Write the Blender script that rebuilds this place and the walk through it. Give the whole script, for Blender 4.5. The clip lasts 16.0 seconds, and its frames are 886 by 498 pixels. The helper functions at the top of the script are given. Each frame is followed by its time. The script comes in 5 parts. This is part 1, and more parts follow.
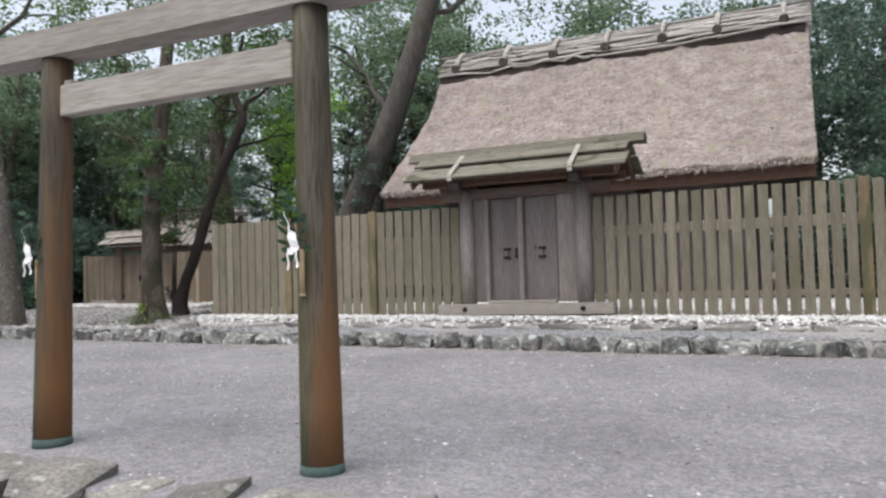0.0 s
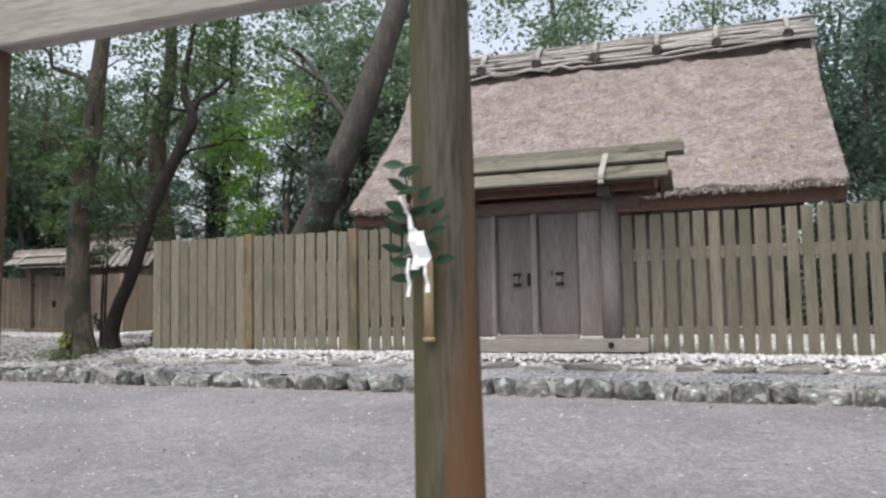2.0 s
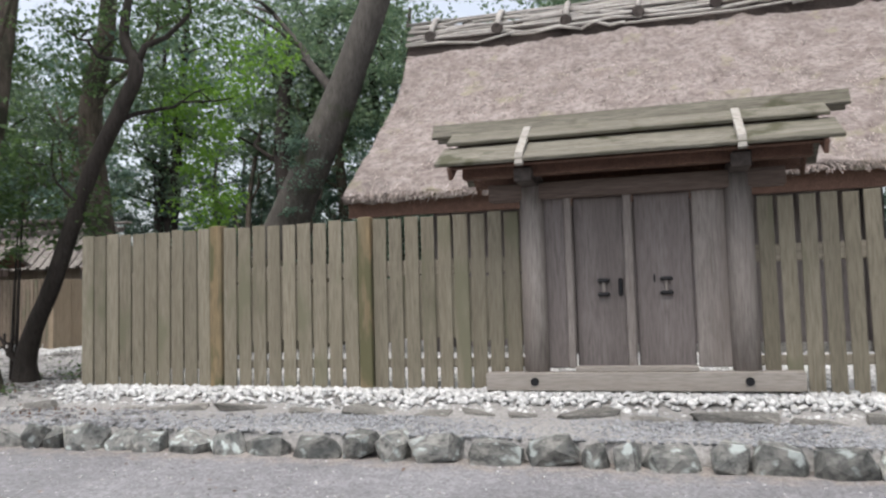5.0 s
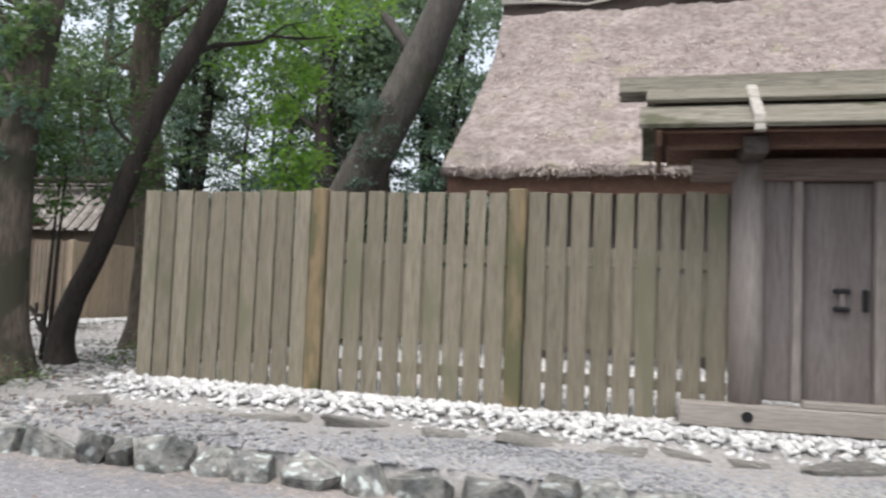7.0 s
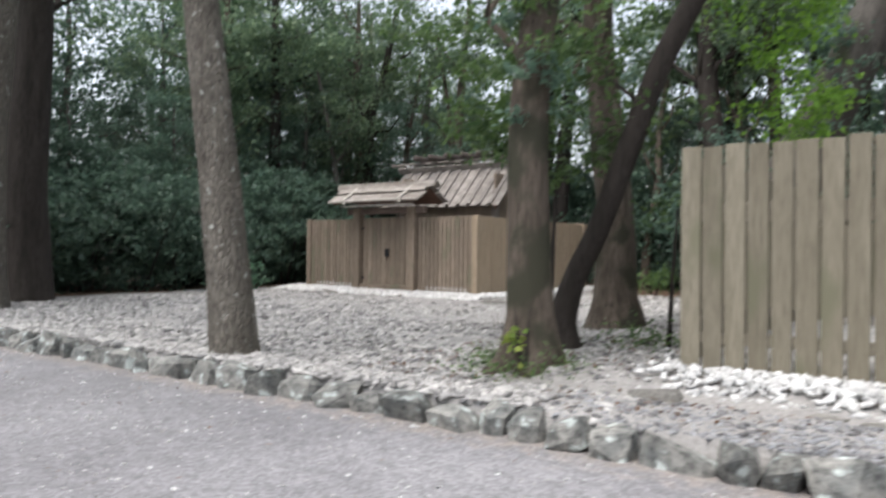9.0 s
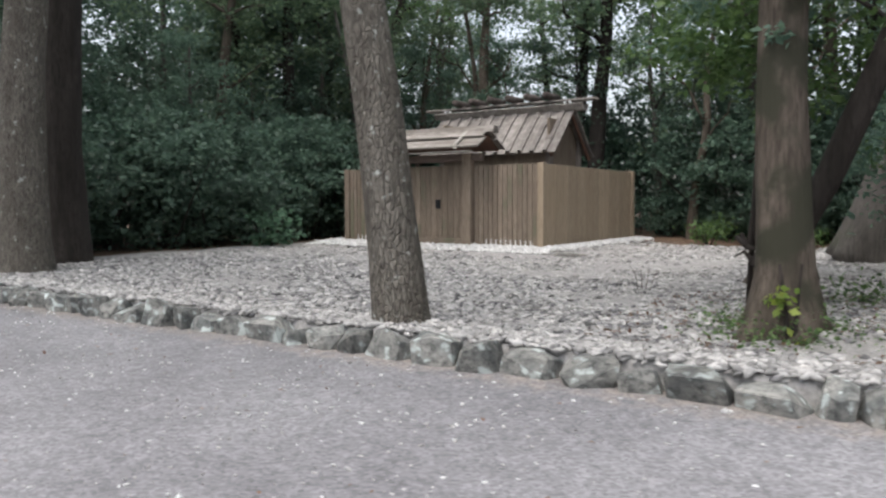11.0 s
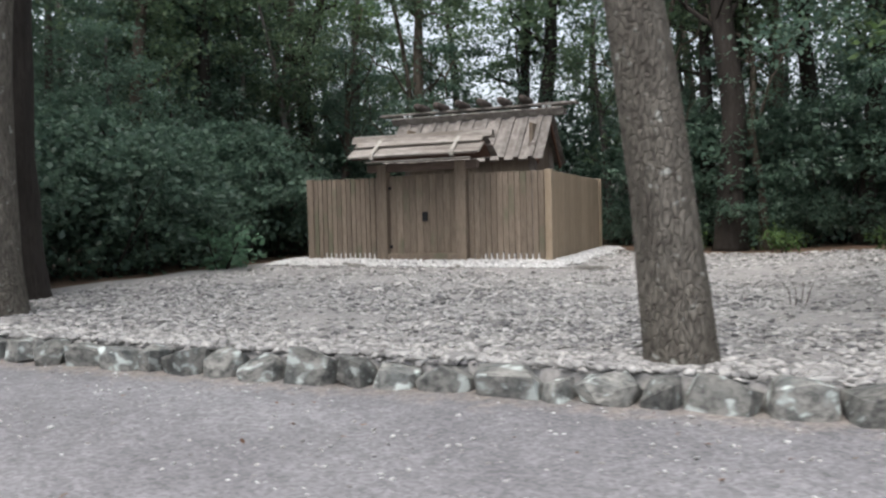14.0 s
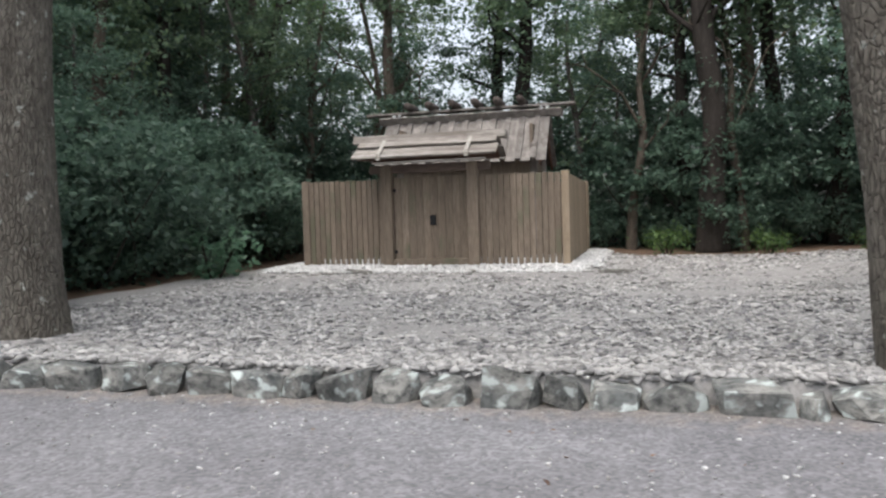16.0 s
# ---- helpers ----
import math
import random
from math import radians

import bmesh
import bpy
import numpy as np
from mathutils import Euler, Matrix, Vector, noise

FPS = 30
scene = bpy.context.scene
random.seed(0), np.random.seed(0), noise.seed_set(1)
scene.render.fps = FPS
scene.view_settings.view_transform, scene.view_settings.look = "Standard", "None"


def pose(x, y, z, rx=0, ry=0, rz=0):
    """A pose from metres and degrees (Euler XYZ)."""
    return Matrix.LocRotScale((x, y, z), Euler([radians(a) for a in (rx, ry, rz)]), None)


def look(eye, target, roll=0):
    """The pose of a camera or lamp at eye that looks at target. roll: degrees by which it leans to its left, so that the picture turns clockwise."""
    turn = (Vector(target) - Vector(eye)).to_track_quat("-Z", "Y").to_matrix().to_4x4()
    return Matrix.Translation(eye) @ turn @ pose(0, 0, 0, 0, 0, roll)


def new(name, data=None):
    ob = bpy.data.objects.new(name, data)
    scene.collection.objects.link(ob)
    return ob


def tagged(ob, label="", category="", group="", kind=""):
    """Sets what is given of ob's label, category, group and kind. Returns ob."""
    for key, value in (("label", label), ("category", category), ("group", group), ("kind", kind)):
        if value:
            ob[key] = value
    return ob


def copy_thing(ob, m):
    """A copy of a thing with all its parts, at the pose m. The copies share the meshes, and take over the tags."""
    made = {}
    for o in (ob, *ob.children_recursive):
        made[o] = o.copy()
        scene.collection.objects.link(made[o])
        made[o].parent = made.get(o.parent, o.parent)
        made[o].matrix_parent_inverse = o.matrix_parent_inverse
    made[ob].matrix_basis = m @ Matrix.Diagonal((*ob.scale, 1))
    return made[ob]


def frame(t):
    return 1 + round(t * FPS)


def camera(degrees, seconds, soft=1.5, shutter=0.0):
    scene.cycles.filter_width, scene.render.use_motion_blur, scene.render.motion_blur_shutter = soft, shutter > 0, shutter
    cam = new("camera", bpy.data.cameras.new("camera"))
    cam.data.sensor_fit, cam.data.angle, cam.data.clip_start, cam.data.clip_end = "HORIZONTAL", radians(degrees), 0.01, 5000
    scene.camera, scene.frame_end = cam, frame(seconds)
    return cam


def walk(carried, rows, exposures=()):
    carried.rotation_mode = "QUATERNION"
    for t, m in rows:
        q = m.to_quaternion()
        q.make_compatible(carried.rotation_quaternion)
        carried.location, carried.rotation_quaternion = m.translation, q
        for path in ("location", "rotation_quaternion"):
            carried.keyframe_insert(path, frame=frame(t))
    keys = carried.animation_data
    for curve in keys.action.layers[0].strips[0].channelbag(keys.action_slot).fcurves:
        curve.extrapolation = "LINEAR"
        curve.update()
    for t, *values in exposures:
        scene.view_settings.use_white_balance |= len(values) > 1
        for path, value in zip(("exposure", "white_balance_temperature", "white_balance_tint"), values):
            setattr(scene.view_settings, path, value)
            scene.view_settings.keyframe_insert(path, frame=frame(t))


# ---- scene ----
cam = camera(58.7, 16.0, soft=2.4, shutter=0.5)
METRES, EYE, TILT, LEAN, TURN = 22.0, 1.65, 0.0, 0.0, 25.0
ROWS = [
    (0.0, 0.0, 0.0, 0.0, 0.07, 2.28, 1.69),
    (0.5, -0.0166, 0.0251, 0.0009, -2.02, 2.79, 1.21),
    (1.0, -0.034, 0.0509, 0.0018, -4.34, 4.56, 1.01),
    (1.5, -0.0454, 0.0791, 0.0021, -5.41, 4.44, 1.31),
    (2.0, -0.0594, 0.108, 0.0027, -5.87, 4.21, 1.13),
    (2.5, -0.067, 0.1403, 0.0013, -6.6, 2.69, 0.99),
    (3.0, -0.0761, 0.1745, 0.0013, -4.89, 1.54, 1.42),
    (3.5, -0.081, 0.2049, 0.0035, -7.93, -0.17, 2.38),
    (4.0, -0.0869, 0.2351, 0.0097, -4.24, 0.37, 2.71),
    (4.5, -0.0901, 0.2604, 0.0132, -7.67, 4.27, 3.09),
    (7.0, -0.1582, 0.3974, 0.0174, -9.94, 3.36, -2.3),
    (7.5, -0.1867, 0.4152, 0.0169, -0.95, 3.01, -2.71),
    (8.0, -0.2145, 0.4334, 0.0179, 2.91, 2.51, -1.47),
    (8.5, -0.2439, 0.4469, 0.018, 9.36, 3.37, -1.01),
    (9.0, -0.2717, 0.4637, 0.0173, 11.81, 0.45, -0.56),
    (9.5, -0.3019, 0.4741, 0.0171, 14.25, -2.57, -0.37),
    (12.0, -0.4539, 0.5252, 0.015, 4.03, -3.68, 1.14),
    (12.5, -0.4841, 0.5386, 0.0158, 2.17, -4.66, 1.97),
    (13.0, -0.5116, 0.5517, 0.0174, -0.75, -3.09, 2.3),
    (13.5, -0.54, 0.5656, 0.0172, -0.76, -2.05, 2.69),
    (14.0, -0.5675, 0.5784, 0.017, -3.47, -2.21, 1.44),
    (14.5, -0.594, 0.5915, 0.0178, -4.1, -2.34, 2.41),
    (15.0, -0.6189, 0.6019, 0.0185, -6.89, -1.6, 2.87),
    (15.5, -0.6455, 0.6143, 0.0193, -8.36, -1.77, 2.76),
    (16.0, -0.6719, 0.6234, 0.0195, -10.67, -2.13, 1.78),
]
walk(cam, [(t, pose(0, 0, EYE, TILT, LEAN, TURN) @ pose(METRES * x, METRES * y, METRES * z, 90 + pitch, roll, yaw)) for t, x, y, z, yaw, pitch, roll in ROWS],
     ((0.0, 0.97), (4.5, 1.01), (7.0, 1.2), (8.5, 1.35), (9.5, 1.25), (12.0, 1.08), (16.0, 1.1)))

# ---- light ----
world = bpy.data.worlds.new("sky")
scene.world = world
world.use_nodes = True
wn = world.node_tree.nodes
wl = world.node_tree.links
wn.clear()
sky = wn.new("ShaderNodeTexSky")
sky.sky_type = "NISHITA"
sky.sun_disc = False
sky.sun_elevation = radians(70)
sky.sun_rotation = radians(200)
sky.air_density = 1.0
sky.dust_density = 4.5
soften = wn.new("ShaderNodeHueSaturation")
soften.inputs["Saturation"].default_value = 0.45
bg = wn.new("ShaderNodeBackground")
bg.inputs["Strength"].default_value = 0.15
wout = wn.new("ShaderNodeOutputWorld")
wl.new(sky.outputs[0], soften.inputs["Color"])
wl.new(soften.outputs[0], bg.inputs["Color"])
wl.new(bg.outputs[0], wout.inputs["Surface"])

sun_data = bpy.data.lights.new("sun", "SUN")
sun_data.energy = 0.35
sun_data.angle = radians(70)
sun_data.color = (1.0, 0.985, 0.96)
sun = new("sun", sun_data)
sun.matrix_world = look((-8, 0, 40), (-12, 12, 0))

# ---- materials ----


def nodes_of(name):
    m = bpy.data.materials.new(name)
    m.use_nodes = True
    t = m.node_tree
    b = t.nodes["Principled BSDF"]
    return m, t, b


def surface(name, c1, c2, c3=None, big=1.2, fine=14.0, stretch=(1, 1, 1), rough=0.85, bump=0.3, vary=0.25, island=0.0,
            plates=0.0, plate_scale=9.0, patch=None, patch_scale=1.5, patch_at=0.58, streak=None, patch2=None, patch2_at=0.6, crack=0.55, depth=0.02):
    """A worn natural surface: two colours by broad noise, a third by fine grain, patches of lichen or moss, relief."""
    m, t, b = nodes_of(name)
    n, l = t.nodes, t.links
    co = n.new("ShaderNodeTexCoord")
    info = n.new("ShaderNodeObjectInfo")
    shift = n.new("ShaderNodeVectorMath")
    shift.operation = "MULTIPLY_ADD"
    seed = n.new("ShaderNodeCombineXYZ")
    for k in range(3):
        l.new(info.outputs["Random"], seed.inputs[k])
    l.new(seed.outputs[0], shift.inputs[0])
    shift.inputs[1].default_value = (37.0, 23.0, 51.0)
    l.new(co.outputs["Object"], shift.inputs[2])
    mp = n.new("ShaderNodeMapping")
    mp.inputs["Scale"].default_value = stretch
    l.new(shift.outputs[0], mp.inputs[0])
    n1 = n.new("ShaderNodeTexNoise")
    n1.inputs["Scale"].default_value = big
    n1.inputs["Detail"].default_value = 5
    n2 = n.new("ShaderNodeTexNoise")
    n2.inputs["Scale"].default_value = fine
    n2.inputs["Detail"].default_value = 6
    n2.inputs["Roughness"].default_value = 0.65
    for q in (n1, n2):
        l.new(mp.outputs[0], q.inputs["Vector"])
    r1 = n.new("ShaderNodeValToRGB")
    r1.color_ramp.elements[0].position, r1.color_ramp.elements[1].position = 0.33, 0.67
    r1.color_ramp.elements[0].color, r1.color_ramp.elements[1].color = (*c1, 1), (*c2, 1)
    l.new(n1.outputs["Fac"], r1.inputs[0])
    mix = n.new("ShaderNodeMixRGB")
    r2 = n.new("ShaderNodeValToRGB")
    r2.color_ramp.elements[0].position, r2.color_ramp.elements[1].position = 0.42, 0.68
    l.new(n2.outputs["Fac"], r2.inputs[0])
    l.new(r2.outputs[0], mix.inputs[0])
    l.new(r1.outputs[0], mix.inputs[1])
    c3 = c3 or tuple(0.6 * v for v in c1)
    mix.inputs[2].default_value = (*c3, 1)
    last = mix.outputs[0]
    if patch:
        n3 = n.new("ShaderNodeTexNoise")
        n3.inputs["Scale"].default_value = patch_scale
        n3.inputs["Detail"].default_value = 4
        if streak:
            mp3 = n.new("ShaderNodeMapping")
            mp3.inputs["Scale"].default_value = streak
            l.new(shift.outputs[0], mp3.inputs[0])
            l.new(mp3.outputs[0], n3.inputs["Vector"])
        else:
            l.new(shift.outputs[0], n3.inputs["Vector"])
        r3 = n.new("ShaderNodeValToRGB")
        r3.color_ramp.elements[0].position, r3.color_ramp.elements[1].position = patch_at, patch_at + 0.09
        l.new(n3.outputs["Fac"], r3.inputs[0])
        m3 = n.new("ShaderNodeMixRGB")
        l.new(r3.outputs[0], m3.inputs[0])
        l.new(last, m3.inputs[1])
        m3.inputs[2].default_value = (*patch, 1)
        last = m3.outputs[0]
        if patch2:
            r4 = n.new("ShaderNodeValToRGB")
            r4.color_ramp.elements[0].position, r4.color_ramp.elements[1].position = 1 - patch2_at - 0.09, 1 - patch2_at
            r4.color_ramp.elements[0].color, r4.color_ramp.elements[1].color = (1, 1, 1, 1), (0, 0, 0, 1)
            l.new(n3.outputs["Fac"], r4.inputs[0])
            m4 = n.new("ShaderNodeMixRGB")
            l.new(r4.outputs[0], m4.inputs[0])
            l.new(last, m4.inputs[1])
            m4.inputs[2].default_value = (*patch2, 1)
            last = m4.outputs[0]
    hs = n.new("ShaderNodeHueSaturation")
    l.new(last, hs.inputs["Color"])
    val = n.new("ShaderNodeMath")
    val.operation = "MULTIPLY_ADD"
    if island:
        geo = n.new("ShaderNodeNewGeometry")
        l.new(geo.outputs["Random Per Island"], val.inputs[0])
        val.inputs[1].default_value, val.inputs[2].default_value = island, 1 - island / 2
    else:
        l.new(info.outputs["Random"], val.inputs[0])
        val.inputs[1].default_value, val.inputs[2].default_value = vary, 1 - vary / 2
    l.new(val.outputs[0], hs.inputs["Value"])
    l.new(hs.outputs[0], b.inputs["Base Color"])
    b.inputs["Roughness"].default_value = rough
    b.inputs["Specular IOR Level"].default_value = 0.25
    bp = n.new("ShaderNodeBump")
    bp.inputs["Strength"].default_value = bump
    bp.inputs["Distance"].default_value = depth
    if plates:
        vo = n.new("ShaderNodeTexVoronoi")
        vo.feature = "DISTANCE_TO_EDGE"
        vo.inputs["Scale"].default_value = plate_scale
        warp = n.new("ShaderNodeVectorMath")
        warp.operation = "MULTIPLY_ADD"
        l.new(n1.outputs["Color"], warp.inputs[0])
        warp.inputs[1].default_value = (0.6, 0.6, 0.6)
        l.new(mp.outputs[0], warp.inputs[2])
        l.new(warp.outputs[0], vo.inputs["Vector"])
        rv = n.new("ShaderNodeValToRGB")
        rv.color_ramp.elements[0].position, rv.color_ramp.elements[1].position = 0.0, 0.16
        l.new(vo.outputs["Distance"], rv.inputs[0])
        add = n.new("ShaderNodeMath")
        add.operation = "MULTIPLY_ADD"
        l.new(rv.outputs[0], add.inputs[0])
        add.inputs[1].default_value = plates
        l.new(n2.outputs["Fac"], add.inputs[2])
        l.new(add.outputs[0], bp.inputs["Height"])
        seam = n.new("ShaderNodeMixRGB")
        seam.blend_type = "MULTIPLY"
        seam.inputs[0].default_value = crack
        l.new(hs.outputs[0], seam.inputs[1])
        l.new(rv.outputs[0], seam.inputs[2])
        l.new(seam.outputs[0], b.inputs["Base Color"])
    else:
        l.new(n2.outputs["Fac"], bp.inputs["Height"])
    l.new(bp.outputs[0], b.inputs["Normal"])
    return m


def foliage(name, dark, light, gloss=0.45):
    m, t, b = nodes_of(name)
    n, l = t.nodes, t.links
    geo = n.new("ShaderNodeNewGeometry")
    ramp = n.new("ShaderNodeValToRGB")
    ramp.color_ramp.elements[0].color, ramp.color_ramp.elements[1].color = (*dark, 1), (*light, 1)
    l.new(geo.outputs["Random Per Island"], ramp.inputs[0])
    info = n.new("ShaderNodeObjectInfo")
    hs = n.new("ShaderNodeHueSaturation")
    val = n.new("ShaderNodeMath")
    val.operation = "MULTIPLY_ADD"
    l.new(info.outputs["Random"], val.inputs[0])
    val.inputs[1].default_value, val.inputs[2].default_value = 0.6, 0.7
    l.new(val.outputs[0], hs.inputs["Value"])
    l.new(ramp.outputs[0], hs.inputs["Color"])
    l.new(hs.outputs[0], b.inputs["Base Color"])
    b.inputs["Roughness"].default_value = gloss
    b.inputs["Specular IOR Level"].default_value = 0.35
    tr = n.new("ShaderNodeBsdfTranslucent")
    l.new(hs.outputs[0], tr.inputs["Color"])
    mx = n.new("ShaderNodeMixShader")
    mx.inputs[0].default_value = 0.5
    l.new(b.outputs[0], mx.inputs[1])
    l.new(tr.outputs[0], mx.inputs[2])
    l.new(mx.outputs[0], n["Material Output"].inputs["Surface"])
    return m


V, HX, HY = (9, 9, 0.7), (0.7, 9, 9), (9, 0.7, 9)


def gravel(name, tone, cell, dirt=None):
    """Fine stone chips: cells of uneven tone over a mottled ground, with a sandy stain along the kerb foot."""
    m, t, b = nodes_of(name)
    n, l = t.nodes, t.links
    co = n.new("ShaderNodeTexCoord")
    broad = n.new("ShaderNodeTexNoise")
    broad.inputs["Scale"].default_value = 0.7
    broad.inputs["Detail"].default_value = 6
    mid = n.new("ShaderNodeTexNoise")
    mid.inputs["Scale"].default_value = 7.0
    mid.inputs["Detail"].default_value = 5
    cells = n.new("ShaderNodeTexVoronoi")
    cells.inputs["Scale"].default_value = cell
    for q in (broad, mid, cells):
        l.new(co.outputs["Object"], q.inputs["Vector"])
    ramp = n.new("ShaderNodeValToRGB")
    ramp.color_ramp.elements[0].position, ramp.color_ramp.elements[1].position = 0.3, 0.7
    ramp.color_ramp.elements[0].color = (*(q * 0.82 for q in tone), 1)
    ramp.color_ramp.elements[1].color = (*(q * 1.12 for q in tone), 1)
    l.new(broad.outputs["Fac"], ramp.inputs[0])
    bw = n.new("ShaderNodeRGBToBW")
    l.new(cells.outputs["Color"], bw.inputs[0])
    k = n.new("ShaderNodeMath")
    k.operation = "MULTIPLY_ADD"
    k.inputs[1].default_value, k.inputs[2].default_value = 0.7, 0.65
    l.new(bw.outputs[0], k.inputs[0])
    k2 = n.new("ShaderNodeMath")
    k2.operation = "MULTIPLY_ADD"
    k2.inputs[1].default_value, k2.inputs[2].default_value = 0.6, 0.7
    l.new(mid.outputs["Fac"], k2.inputs[0])
    kk = n.new("ShaderNodeMath")
    kk.operation = "MULTIPLY"
    l.new(k.outputs[0], kk.inputs[0])
    l.new(k2.outputs[0], kk.inputs[1])
    hs = n.new("ShaderNodeHueSaturation")
    l.new(kk.outputs[0], hs.inputs["Value"])
    last = ramp.outputs[0]
    if dirt:
        sep = n.new("ShaderNodeSeparateXYZ")
        l.new(co.outputs["Object"], sep.inputs[0])
        wob = n.new("ShaderNodeMath")
        wob.operation = "MULTIPLY_ADD"
        wob.inputs[1].default_value = 1.1
        l.new(mid.outputs["Fac"], wob.inputs[0])
        l.new(sep.outputs["Y"], wob.inputs[2])
        band = n.new("ShaderNodeMapRange")
        band.inputs["From Min"].default_value, band.inputs["From Max"].default_value = 12.15, 12.6
        band.inputs["To Max"].default_value = 0.5
        l.new(wob.outputs[0], band.inputs["Value"])
        mix = n.new("ShaderNodeMixRGB")
        l.new(band.outputs[0], mix.inputs[0])
        l.new(last, mix.inputs[1])
        mix.inputs[2].default_value = (*dirt, 1)
        last = mix.outputs[0]
    l.new(last, hs.inputs["Color"])
    l.new(hs.outputs[0], b.inputs["Base Color"])
    b.inputs["Roughness"].default_value = 0.9
    b.inputs["Specular IOR Level"].default_value = 0.2
    bp = n.new("ShaderNodeBump")
    bp.inputs["Strength"].default_value, bp.inputs["Distance"].default_value = 0.8, 0.015
    l.new(k.outputs[0], bp.inputs["Height"])
    l.new(bp.outputs[0], b.inputs["Normal"])
    return m


M_GRAVEL = gravel("grey_gravel", (0.215, 0.211, 0.220), 42.0, (0.26, 0.215, 0.17))
M_TERRACE = surface("terrace_earth", (0.295, 0.284, 0.275), (0.385, 0.372, 0.358), (0.220, 0.212, 0.204), big=0.8, fine=26, bump=1.0, vary=0)
M_LITTER = surface("leaf_litter", (0.120, 0.078, 0.054), (0.204, 0.132, 0.090), (0.060, 0.042, 0.030), big=0.7, fine=20, bump=1.0, vary=0)
M_PEBBLE = surface("pebble", (0.35, 0.34, 0.33), (0.465, 0.45, 0.43), (0.26, 0.255, 0.248), big=3, fine=30, bump=0.2, island=0.85)
M_DARKPEBBLE = surface("dark_pebble", (0.160, 0.156, 0.160), (0.240, 0.232, 0.232), (0.112, 0.112, 0.112), big=3, fine=30, bump=0.2, island=0.9)
M_STRIP = surface("blue_grey_chip", (0.25, 0.257, 0.27), (0.335, 0.342, 0.355), (0.19, 0.192, 0.20), big=3, fine=30, bump=0.2, island=0.6)
M_WHITE = surface("white_stone", (0.56, 0.56, 0.55), (0.71, 0.71, 0.70), (0.38, 0.375, 0.365), big=4, fine=25, bump=0.2, island=0.45)
M_ROCK = surface("kerb_rock", (0.125, 0.132, 0.128), (0.31, 0.302, 0.278), (0.05, 0.052, 0.05), big=2.0, fine=6, bump=0.7, vary=0.75,
                 patch=(0.46, 0.50, 0.48), patch_scale=3.0, patch_at=0.56)
M_FLAT = surface("edging_stone", (0.192, 0.184, 0.168), (0.288, 0.272, 0.248), (0.104, 0.104, 0.096), big=3, fine=18, bump=0.7, vary=0.5,
                 patch=(0.400, 0.400, 0.368), patch_scale=5, patch_at=0.6)
M_PICKET = surface("weathered_cedar", (0.184, 0.164, 0.121), (0.244, 0.220, 0.168), (0.136, 0.120, 0.088), big=0.6, fine=6, stretch=V, bump=0.25, vary=0.3,
                   patch=(0.148, 0.142, 0.096), patch_scale=2.0, patch_at=0.56, streak=(1, 1, 0.4))
M_RAIL = surface("weathered_rail", (0.215, 0.192, 0.148), (0.275, 0.245, 0.192), (0.160, 0.138, 0.108), big=0.6, fine=6, stretch=HX, bump=0.25, vary=0.2)
M_FPOST = surface("stained_post", (0.165, 0.143, 0.095), (0.235, 0.168, 0.092), (0.115, 0.098, 0.062), big=0.5, fine=6, stretch=V, bump=0.25, vary=0.2,
                  patch=(0.100, 0.095, 0.052), patch_scale=4.0, patch_at=0.47, streak=(1, 1, 0.3))
M_GATE = surface("grey_door_board", (0.162, 0.140, 0.132), (0.217, 0.191, 0.183), (0.123, 0.106, 0.098), big=0.5, fine=6, stretch=V, bump=0.2, vary=0.2)
M_GATEPOST = surface("grey_gate_post", (0.209, 0.180, 0.162), (0.288, 0.259, 0.238), (0.158, 0.137, 0.122), big=0.6, fine=6, stretch=V, bump=0.3, vary=0.2)
M_SILL = surface("pale_sill", (0.270, 0.240, 0.214), (0.330, 0.300, 0.270), (0.210, 0.188, 0.165), big=0.8, fine=7, stretch=HX, bump=0.2, vary=0.15)
M_BEAM = surface("brown_beam", (0.125, 0.094, 0.078), (0.175, 0.135, 0.115), (0.09, 0.067, 0.057), big=0.7, fine=6, stretch=HX, bump=0.2, vary=0.15)
# Red-brown timber, its colour darkened to deepen the shadow under the eaves.
M_SHADED_SOFFIT = surface("shaded_red_brown_soffit", (0.124, 0.071, 0.053), (0.174, 0.102, 0.074), (0.087, 0.050, 0.037), big=0.8, fine=6, stretch=HY, bump=0.2, vary=0.2)
M_PENT = surface("mossy_roof_board", (0.135, 0.125, 0.095), (0.225, 0.210, 0.172), (0.075, 0.069, 0.055), big=0.8, fine=7, stretch=HX, bump=0.35, vary=0.25,
                 patch=(0.071, 0.070, 0.043), patch_scale=2.2, patch_at=0.58)
M_STRAP = surface("pale_strap", (0.336, 0.312, 0.280), (0.416, 0.392, 0.352), (0.240, 0.224, 0.200), big=2, fine=14, bump=0.2, vary=0.15)
M_THATCH = surface("reed_thatch", (0.258, 0.215, 0.199), (0.405, 0.350, 0.328), (0.178, 0.147, 0.134), big=2.4, fine=9.0, stretch=(1.0, 1.3, 1.3), rough=0.95, bump=1.0, depth=0.06, vary=0,
                   patch=(0.300, 0.268, 0.205), patch_scale=1.9, patch_at=0.60)
M_STRAW = surface("straw_tuft", (0.37, 0.315, 0.285), (0.54, 0.475, 0.44), (0.26, 0.215, 0.195), big=3, fine=25, rough=0.95, bump=0.3, island=0.7)
M_DARKTHATCH = surface("old_ridge_thatch", (0.036, 0.027, 0.023), (0.062, 0.047, 0.040), (0.022, 0.016, 0.014), big=2, fine=20, bump=0.9, vary=0)
